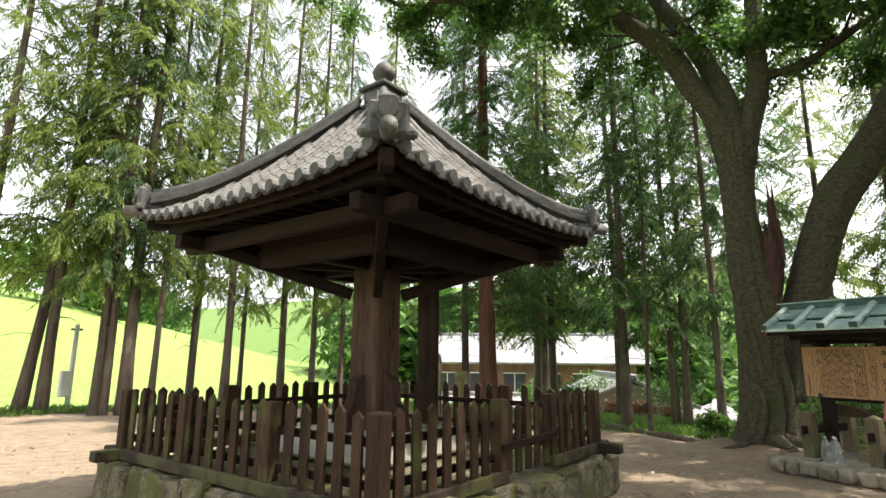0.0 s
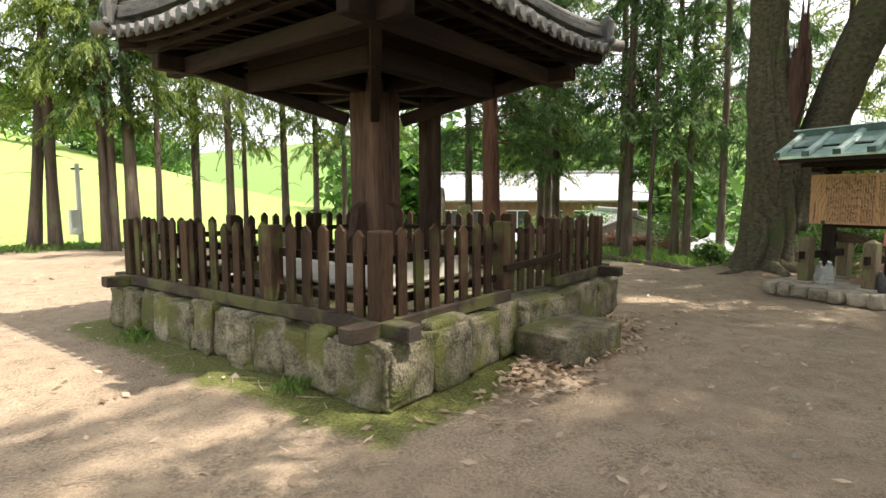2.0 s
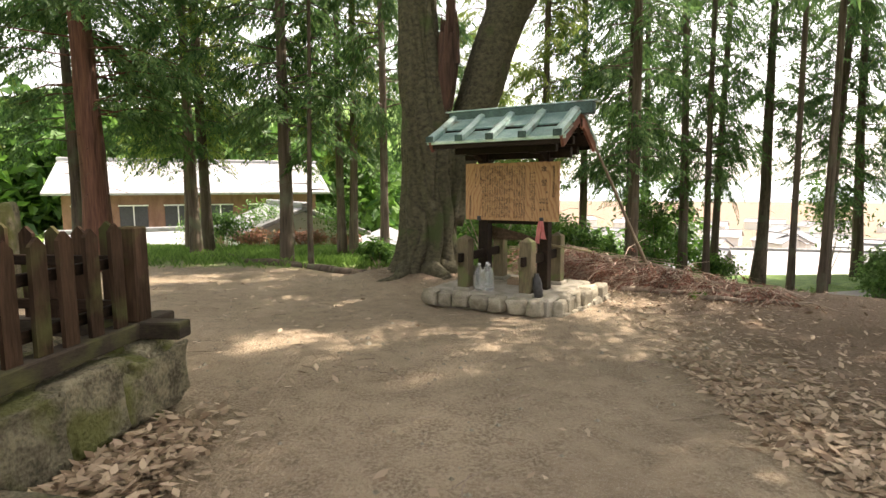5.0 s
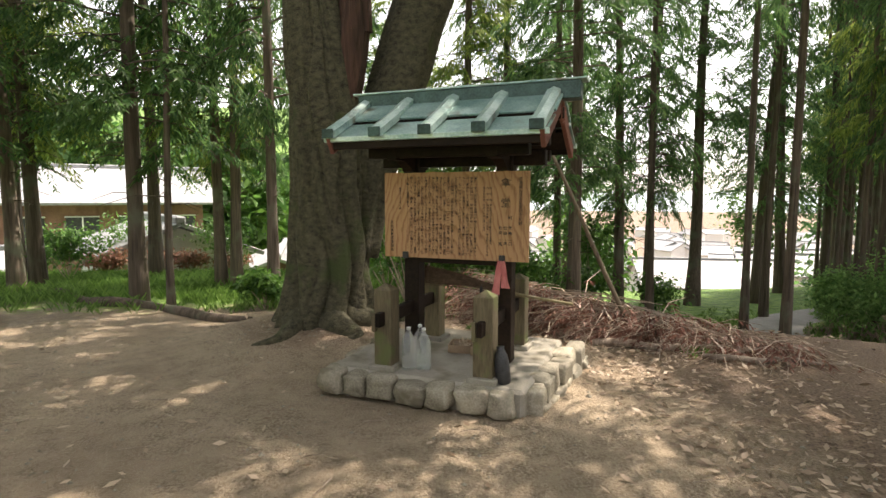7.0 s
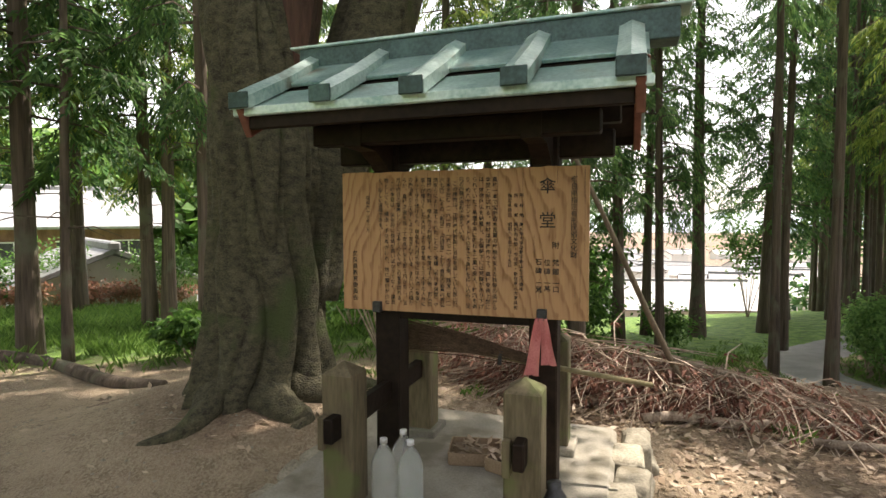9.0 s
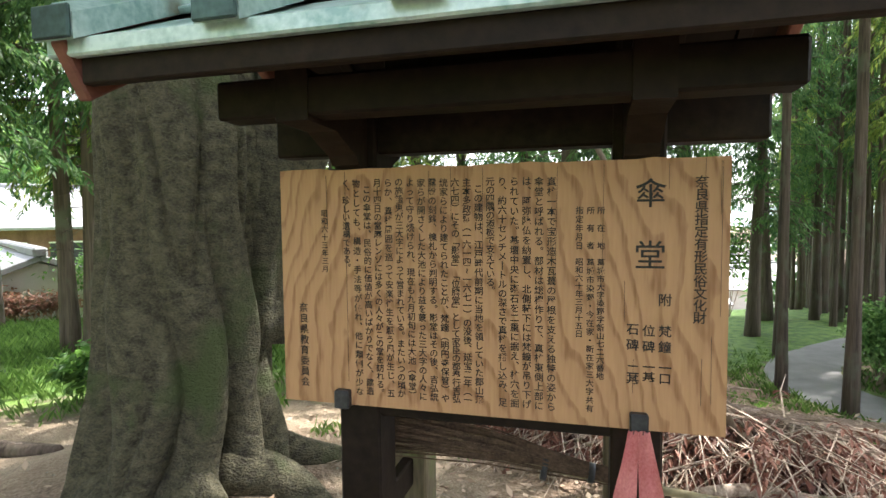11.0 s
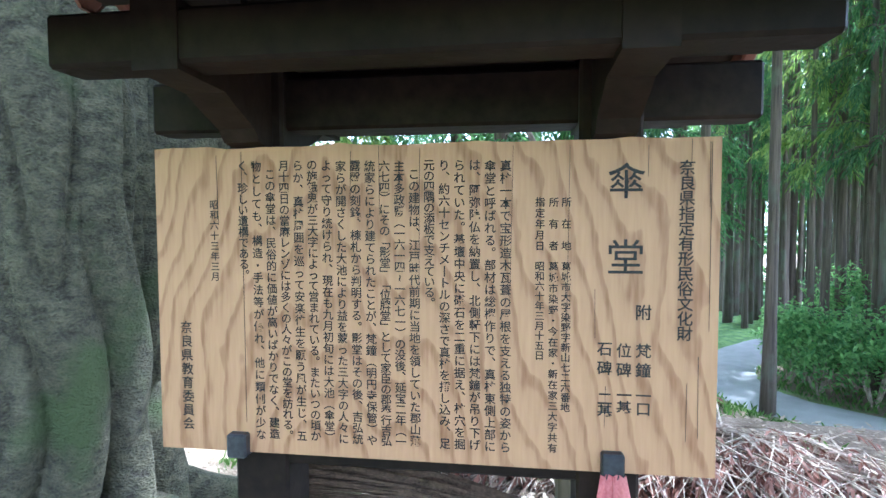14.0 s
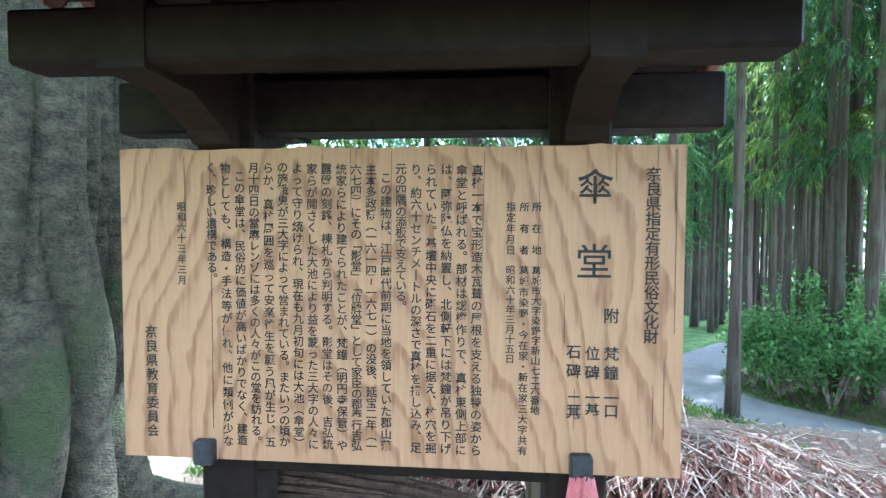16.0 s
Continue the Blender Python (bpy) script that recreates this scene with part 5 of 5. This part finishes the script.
def build_grass():
    rnd = random.Random(66)
    v, f = [], []
    def tuft(x, y, n, h):
        z = ground_z(x, y)
        for i in range(n):
            a = rnd.random() * 6.283
            blade(v, f, Vector((x + rnd.gauss(0, 0.06), y + rnd.gauss(0, 0.06), z - 0.01)), Vector((math.cos(a) * 0.5, math.sin(a) * 0.5, 1)), h * rnd.uniform(0.6, 1.3), 0.008 + h * 0.03, Vector((math.sin(a), -math.cos(a), 0.2)), 0.15)
    for i in range(7500):
        x, y = rnd.uniform(10.4, 19), rnd.uniform(-9.5, 12)
        if x < 11.4 + 0.25 * abs(y) + 1.0 * noise.noise((y * 0.4, 0, 0)) and rnd.random() < 0.8:
            continue
        tuft(x, y, 7, rnd.uniform(0.12, 0.3))
    for i in range(2600):
        tuft(rnd.uniform(-8, 12), 11.6 + abs(rnd.gauss(0, 1.8)), 6, rnd.uniform(0.1, 0.26))
    for i in range(900):
        x, y = 11.6 + rnd.gauss(0, 2.0), -11.6 + rnd.gauss(0, 1.2)
        if 0.68 < float(lane_distance(np.array([x]), np.array([y]))[0]) < 2.0:
            tuft(x, y, 7, rnd.uniform(0.08, 0.2))
    for x, y in ((7.6, -7.4), (7.2, -6.9), (9.3, -3.7), (9.5, -3.9), (9.0, -3.5), (9.8, -4.3), (8.9, -4.6), (9.4, -4.9), (-1.96, 1.2), (-2.0, 1.0), (-2.02, -1.2), (8.2, -7.9)):
        for k in range(4):
            tuft(x + rnd.gauss(0, 0.05), y + rnd.gauss(0, 0.05), 9, 0.13)
    tagged(new("grass", raw_mesh(v, f, GRASS)), "uneven green grass and weeds along the bank", "grass", kind="stuff")


build_grass()


def build_litter():
    rnd = random.Random(88)
    v, f = [], []

    def leaf(x, y, lift=0.012):
        a = rnd.random() * 6.283
        s = rnd.uniform(0.02, 0.055)
        z = ground_z(x, y) + lift + rnd.random() * 0.015
        tilt = Vector((rnd.gauss(0, 0.35), rnd.gauss(0, 0.35), 1)).normalized()
        d = Vector((math.cos(a), math.sin(a), rnd.gauss(0, 0.25)))
        blade(v, f, Vector((x, y, z)), d, s * 2, s * 0.42, tilt)
    for i in range(5600):
        # drift beside the step and along the platform
        x = rnd.gauss(0.25, 0.55)
        y = -2.02 - abs(rnd.gauss(0, 0.22)) - 0.18 * max(0, -x)
        leaf(x, y, 0.012 + 0.03 * math.exp(-abs(y + 2.1) * 3))
    for i in range(2200):
        leaf(rnd.gauss(2.0, 0.9), -5.35 - abs(rnd.gauss(0, 0.6)))
    for i in range(2600):
        leaf(rnd.uniform(-1, 8.5), -5.4 - abs(rnd.gauss(0, 1.4)))
    for i in range(2400):
        leaf(rnd.uniform(-6, 11), rnd.uniform(-6.5, 8), 0.004)
    for i in range(2200):
        leaf(8.6 + rnd.gauss(0, 1.3), -6.2 + rnd.gauss(0, 1.5))
    for i in range(700):
        leaf(9.0 + rnd.gauss(0, 1.0), -4.4 + rnd.gauss(0, 0.9))
    tagged(new("fallen_leaves", raw_mesh(v, f, DRY_LEAF)), "dry brown fallen leaves scattered and drifted on the earth", "leaves", kind="stuff")


build_litter()


def build_brush():
    rnd = random.Random(99)
    v, f, rv, rf = [], [], [], []
    for i in range(2300):
        s = rnd.random()
        c = Vector((8.9, -5.7, 0)).lerp(Vector((6.7, -8.5, 0)), s)
        off = Vector((0.82, 0.57, 0)) * rnd.uniform(0.35, 2.2) * (0.7 + 0.5 * s)
        p = c + off
        top = (0.72 - 0.55 * s) * math.exp(-((off.length - 1.15) / 0.75) ** 2)
        z = ground_z(p.x, p.y) + rnd.random() * top
        a = rnd.gauss(2.2, 0.9)
        ln = rnd.uniform(0.3, 1.4)
        d = Vector((math.cos(a), math.sin(a), rnd.gauss(-0.02, 0.11)))
        p.z = z
        q = p + d * ln
        m = p.lerp(q, 0.5) + Vector((rnd.gauss(0, 0.06), rnd.gauss(0, 0.06), rnd.uniform(0, 0.08)))
        q.z = max(q.z, ground_z(q.x, q.y) + 0.01)
        r = rnd.uniform(0.003, 0.012)
        tube_data([p, m, q], [r, r * 0.8, r * 0.4], 3, cap=False, verts=v, faces=f)
        if rnd.random() < 0.85:
            frond(rv, rf, rnd, m, d + Vector((0, 0, -0.2)), 0.3, 0.1, 8, 0.014)
    tagged(new("brush_pile", raw_mesh(v, f, TWIG)), "long heap of cut dead branches and twigs", "brush pile", kind="stuff")
    tagged(new("dead_fronds", raw_mesh(rv, rf, RED_LEAF)), "reddish brown dead cedar fronds in the heap", "dead fronds", kind="stuff")
    for k, (a, b, r, lab) in enumerate((((7.75, -5.9), (7.2, -7.6), 0.045, "pale barkless branch lying on the earth"), ((8.3, -5.6), (7.9, -6.9), 0.03, "grey dead branch lying on the earth"), ((7.0, -6.9), (6.6, -8.2), 0.035, "crooked dead branch lying on the earth"))):
        pts = []
        for i in range(6):
            t = i / 5
            x, y = a[0] + (b[0] - a[0]) * t + 0.06 * math.sin(i * 2 + k), a[1] + (b[1] - a[1]) * t
            pts.append((x, y, ground_z(x, y) + r + 0.02 * (i % 2)))
        line, rr = smooth_line(pts, [r, r, r * 0.9, r * 0.8, r * 0.6, r * 0.4], 3)
        vv, ff = tube_data(line, rr, 8, 0.08, 0)
        tagged(new("fallen_branch", raw_mesh(vv, ff, TWIG, True)), lab, "branch")


build_brush()


def build_pebbles():
    rnd = random.Random(41)
    v, f = [], []
    for i in range(3600):
        x, y = rnd.uniform(-6, 11), rnd.uniform(-6.5, 7)
        if max(abs(x), abs(y)) < 2.0:
            continue
        r = rnd.uniform(0.006, 0.02) * (2.2 if rnd.random() < 0.06 else 1)
        z = ground_z(x, y)
        k = len(v)
        v += [Vector((x + r * rnd.uniform(0.7, 1.3), y, z)), Vector((x, y + r * rnd.uniform(0.7, 1.3), z)), Vector((x - r, y, z)), Vector((x, y - r, z)), Vector((x, y, z + r * 0.8))]
        f += [(k, k + 1, k + 4), (k + 1, k + 2, k + 4), (k + 2, k + 3, k + 4), (k + 3, k, k + 4)]
    tagged(new("pebbles", raw_mesh(v, f, COBBLE)), "small pebbles and clods strewn over the trodden earth", "pebbles", kind="stuff")
    tv, tf = [], []
    for i in range(650):
        x, y = rnd.uniform(-6, 9), rnd.uniform(-6.5, 6)
        if max(abs(x), abs(y)) < 2.0:
            continue
        a, ln = rnd.random() * 6.283, rnd.uniform(0.06, 0.28)
        p = Vector((x, y, ground_z(x, y) + 0.012))
        q = p + Vector((math.cos(a) * ln, math.sin(a) * ln, 0.004))
        tube_data([p, p.lerp(q, 0.5) + Vector((rnd.gauss(0, 0.01), rnd.gauss(0, 0.01), 0.006)), q], [0.004, 0.004, 0.002], 3, cap=False, verts=tv, faces=tf)
    tagged(new("fallen_twigs", raw_mesh(tv, tf, TWIG)), "thin dry twigs scattered on the earth", "twigs", kind="stuff")


build_pebbles()


def build_log():
    pts = []
    for i in range(10):
        t = i / 9
        x, y = 13.4 + (9.5 - 13.4) * t + 0.2 * math.sin(i * 1.4), 4.2 + (-1.35 - 4.2) * t
        pts.append((x, y, ground_z(x, y) + 0.035 + 0.035 * math.sin(i * 1.9)))
    line, rr = smooth_line(pts, [0.05, 0.08, 0.09, 0.095, 0.1, 0.09, 0.09, 0.085, 0.075, 0.05], 3)
    v, f = tube_data(line, rr, 10, 0.1, 0.03)
    tagged(new("fallen_log", raw_mesh(v, f, CEDAR_BARK, True)), "crooked fallen log along the clearing's edge", "log")


build_log()

# ---- things about the kiosk ----


def local(x, y, z):
    return KIOSK_AT @ Vector((x, y, z))


def build_bottles():
    prof = [(0.05, 0.0), (0.062, 0.012), (0.062, 0.05), (0.058, 0.06), (0.062, 0.07), (0.062, 0.12), (0.058, 0.13), (0.062, 0.14), (0.062, 0.235), (0.055, 0.27), (0.034, 0.31), (0.017, 0.335), (0.017, 0.35)]
    v, f = tube_data([(0, 0, z) for r, z in prof], [r for r, z in prof], 16)
    body = raw_mesh(v, f, PLASTIC, True)
    cv, cf = tube_data([(0, 0, 0.345), (0, 0, 0.368)], [0.019, 0.018], 14)
    cap = raw_mesh(cv, cf, CAP, True)
    for x, y, r in ((-0.25, -0.42, 0), (-0.115, -0.40, 40), (-0.20, -0.29, 15)):
        t = thing("water_bottle", KIOSK_AT @ pose(x, y, FLOOR_Z, 0, 0, r), "clear plastic water bottle with a white cap", "bottle", "water bottles")
        part("body", body, PLASTIC, t)
        part("cap", cap, CAP, t, "white screw cap")


build_bottles()


def build_small():
    # dark vase leaning by the stay post
    prof = [(0.05, 0.0), (0.062, 0.02), (0.06, 0.16), (0.05, 0.23), (0.03, 0.27), (0.032, 0.30)]
    v, f = tube_data([(0, 0, z) for r, z in prof], [r for r, z in prof], 14)
    thing("vase", KIOSK_AT @ pose(0.62, -0.47, FLOOR_Z, 0, -6, 0), "dark tall bottle vase leaning beside a post", "vase", data=raw_mesh(v, f, BLACK_METAL, True))
    # trays with rubbish
    for x, y, r in ((0.02, 0.30, 12), (0.30, 0.22, -20)):
        t = thing("tray", KIOSK_AT @ pose(x, y, FLOOR_Z, 0, 0, r), "shallow brown cardboard tray with dry leaves", "tray")
        part("base", box(0.30, 0.24, 0.012, (0, 0, 0.008), 0.002), CARD, t)
        for sx, sy, w, d in ((0, -0.12, 0.30, 0.01), (0, 0.12, 0.30, 0.01), (-0.15, 0, 0.01, 0.24), (0.15, 0, 0.01, 0.24)):
            part("wall", box(w, d, 0.07, (sx, sy, 0.045), 0.002), CARD, t)
        rnd = random.Random(int(r))
        v, f = [], []
        for i in range(60):
            blade(v, f, Vector((rnd.uniform(-0.12, 0.12), rnd.uniform(-0.09, 0.09), 0.02 + rnd.random() * 0.06)), Vector((rnd.gauss(0, 1), rnd.gauss(0, 1), 0.2)), 0.07, 0.014, Vector((rnd.gauss(0, 0.4), 0, 1)))
        part("leaf_litter", raw_mesh(v, f, DRY_LEAF), DRY_LEAF, t, "dry leaves")
    # bamboo broom across the tie rails
    t = thing("broom", KIOSK_AT, "bamboo besom broom resting across the stand's rails", "broom")
    hv, hf = tube_data([(-0.05, 0.34, 0.60), (0.45, 0.38, 0.53), (1.02, 0.42, 0.46)], [0.016, 0.016, 0.014], 8)
    part("handle", raw_mesh(hv, hf, BAMBOO, True), BAMBOO, t, "pale bamboo handle")
    rnd = random.Random(3)
    v, f = [], []
    for i in range(190):
        a, b = rnd.random() * 6.283, rnd.random() * 6.283
        r0, r1 = 0.03 * rnd.random(), 0.11 * rnd.random()
        p = Vector((0.42, 0.38 + math.cos(a) * r0, 0.545 + math.sin(a) * r0))
        q = Vector((-0.42 - rnd.uniform(0, 0.15), 0.32 + math.cos(b) * r1, 0.68 + math.sin(b) * r1))
        tube_data([p, p.lerp(q, 0.5) + Vector((0, 0, 0.02)), q], [0.004, 0.004, 0.002], 3, cap=False, verts=v, faces=f)
    part("brush", raw_mesh(v, f, BROOM), BROOM, t, "bundle of brown twigs")["kind"] = "stuff"
    for s in (0.15, 0.32):
        bv, bf = tube_data([(s, 0.36, 0.565), (s + 0.02, 0.362, 0.562)], [0.055 - s * 0.06, 0.055 - s * 0.06], 12)
        part("binding", raw_mesh(bv, bf, BLACK_METAL, True), BLACK_METAL, t)
    # cloth strips tied at the clip
    t = thing("cloth", KIOSK_AT, "faded red cloth strips tied to the stand", "cloth")
    for k, (dx, ln) in enumerate(((-0.035, 0.30), (0.03, 0.24))):
        v, f = [], []
        for i in range(9):
            s = i / 8
            for j in range(5):
                w = (j / 4 - 0.5) * 0.065 * (0.5 + 0.7 * s)
                v.append((0.462 + dx * (0.4 + s) + w, -0.035 - 0.012 * math.sin(j * 2.2 + i * 0.8 + k), 0.885 - ln * s))
        for i in range(8):
            for j in range(4):
                a = i * 5 + j
                f.append((a, a + 1, a + 6, a + 5))
        n = len(v)
        v2 = v + [(x, y + 0.003, z) for x, y, z in v]
        f2 = f + [tuple(n + q for q in reversed(fc)) for fc in f]
        part("strip", raw_mesh(v2, f2, CLOTH, True), CLOTH, t)
    # bamboo pole stuck in the earth and leaning on the roof
    a, b = Vector((8.08, -6.62, ground_z(8.08, -6.62) - 0.05)), Vector((8.62, -5.45, 2.25))
    v, f = tube_data([a.lerp(b, i / 6) + Vector((0, 0.02 * math.sin(i), 0)) for i in range(7)], [0.034, 0.032, 0.03, 0.028, 0.026, 0.024, 0.02], 8)
    tagged(new("wooden_pole", raw_mesh(v, f, POLE_WOOD, True)), "thin dark wooden pole leaning out of the earth beside the brush", "pole")


build_small()

# ---- standing stones and far houses ----
for x, y, w, h, lab in ((5.3, 2.6, 0.52, 1.47, "rounded grey memorial stone standing behind the fence"), (4.95, 3.05, 0.42, 1.86, "tall grey memorial stone standing behind the fence")):
    thing("standing_stone", pose(x, y, ground_z(x, y) - 0.05, 0, 0, 30), lab, "stone", data=mesh_of(rock(w, 0.30, h, x, 3, 0.33, 0.06), STONE, True))


def gable_house(name, x, y, turn, w, d, h, rise, wall_mat, label, base=None, windows=0, over=0.6):
    z = ground_z(x, y) if base is None else base
    t = thing(name, pose(x, y, z, 0, 0, turn), label, "house", "far houses")
    bm = bmesh.new()
    prof = [(-d / 2, -2), (d / 2, -2), (d / 2, h), (0, h + rise * 0.92), (-d / 2, h)]
    fr = [bm.verts.new((-w / 2, a, b)) for a, b in prof]
    bk = [bm.verts.new((w / 2, a, b)) for a, b in prof]
    bm.faces.new(fr); bm.faces.new(bk)
    for i in range(5):
        j = (i + 1) % 5
        bm.faces.new((fr[i], fr[j], bk[j], bk[i]))
    bmesh.ops.recalc_face_normals(bm, faces=bm.faces)
    part("wall", bm, wall_mat, t)
    for s in (-1, 1):
        k = (d / 2 + over) / (d / 2)
        part("roof", beam((0, 0, h + rise + 0.06), (0, s * (d / 2 + over), h + rise - rise * k + 0.06), w + over * 1.6, 0.16, 0.02), GREY_ROOF, t, "grey tiled roof")
    part("ridge", box(w + over * 1.7, 0.32, 0.26, (0, 0, h + rise + 0.2), 0.05), GREY_ROOF, t)
    for i in range(windows):
        wx = -w / 2 + w * (i + 0.5) / windows
        win = part("window", box(w / windows * 0.62, 0.06, h * 0.45, (wx, -d / 2 - 0.03, h * 0.5), 0.01), BLACK_METAL, t, "dark sliding window")
        part("window_frame", box(w / windows * 0.66, 0.04, 0.08, (wx, -d / 2 - 0.07, h * 0.73), 0.01), PLASTER, win)
        part("mullion", box(0.07, 0.04, h * 0.45, (wx, -d / 2 - 0.07, h * 0.5), 0.01), PLASTER, win)
    return t


def build_houses():
    gable_house("farmhouse", 36, 17.5, -60, 15, 8, 4.0, 1.7, BRICKISH, "long brown-walled farmhouse with a broad grey tiled roof", -2.6, 6, 1.0)
    gable_house("storehouse", 23.5, 6.1, 34, 7, 4.7, 2.0, 0.95, PLASTER, "white plastered storehouse with a low tiled roof", -2.5, over=0.45)
    gable_house("shed", 26.5, 16.5, -55, 6, 4, 1.1, 1.0, PLASTER, "low shed with a pale roof", -3.2)
    gable_house("shed", 31, 3.0, 10, 9, 3, 1.2, 0.6, BRICKISH, "long low brown shed with a pale roof", -3.2)
    rnd = random.Random(123)
    models = []
    for w, d, h, r in ((11, 8, 5.5, 2), (14, 9, 3.5, 2.2), (9, 7, 5, 1.8)):
        models.append((w, d, h, r))
    first = [None] * 3
    for i in range(70):
        a = radians(rnd.uniform(-42, 2))
        d = 70 + 330 * rnd.random() ** 1.3
        x, y = math.cos(a) * d, math.sin(a) * d
        k = i % 3
        if first[k] is None:
            first[k] = gable_house("town_house", x, y, rnd.uniform(0, 180), *models[k], PLASTER, "pale town house with a grey roof in the valley", None, 3)
        else:
            copy_thing(first[k], pose(x, y, ground_z(x, y), 0, 0, rnd.uniform(0, 180)))
    # slender white pole and pump box by the field
    t = thing("marker_pole", pose(1.85, 13.6, ground_z(1.85, 13.6)), "white pole with a small box beside the field", "pole")
    v, f = tube_data([(0, 0, 0), (0, 0, 2.4)], [0.07, 0.06], 12)
    part("post", raw_mesh(v, f, PLASTER, True), PLASTER, t)
    part("meter_box", box(0.25, 0.2, 0.7, (-0.15, -0.05, 0.75), 0.02), PLASTER, t)
    part("insulator", box(0.3, 0.06, 0.06, (0, 0, 2.25), 0.01), CONCRETE, t)


build_houses()


def build_ridge():
    v, f = [], []
    n = 90
    for i in range(n + 1):
        a = radians(-75 + 150 * i / n)
        h = 4 + 20 * (0.5 + 0.5 * noise.noise((i * 0.09, 0, 3))) + 5 * noise.noise((i * 0.5, 1, 3))
        x, y = math.cos(a) * 1150, math.sin(a) * 1150
        v += [(x, y, -60), (x * 1.05, y * 1.05, h), (x * 1.3, y * 1.3, h * 0.5)]
    for i in range(n):
        a = i * 3
        f += [(a, a + 3, a + 4, a + 1), (a + 1, a + 4, a + 5, a + 2)]
    tagged(new("backdrop", raw_mesh(v, f, HAZE_GLOW, True)), "far hills beyond the town, paled and glowing for haze", "hills", kind="structure")


# haze put into the hills: pale blue colour plus a glow of their own
HAZE_GLOW = surface("haze_painted_hill", (0.40, 0.47, 0.50), (0.46, 0.52, 0.55), 0.01, (1, 1, 1), 1.0, 0, 0.1)
HAZE_GLOW.node_tree.nodes["Principled BSDF"].inputs["Emission Color"].default_value = (0.80, 0.88, 0.92, 1)
HAZE_GLOW.node_tree.nodes["Principled BSDF"].inputs["Emission Strength"].default_value = 0.35
build_ridge()
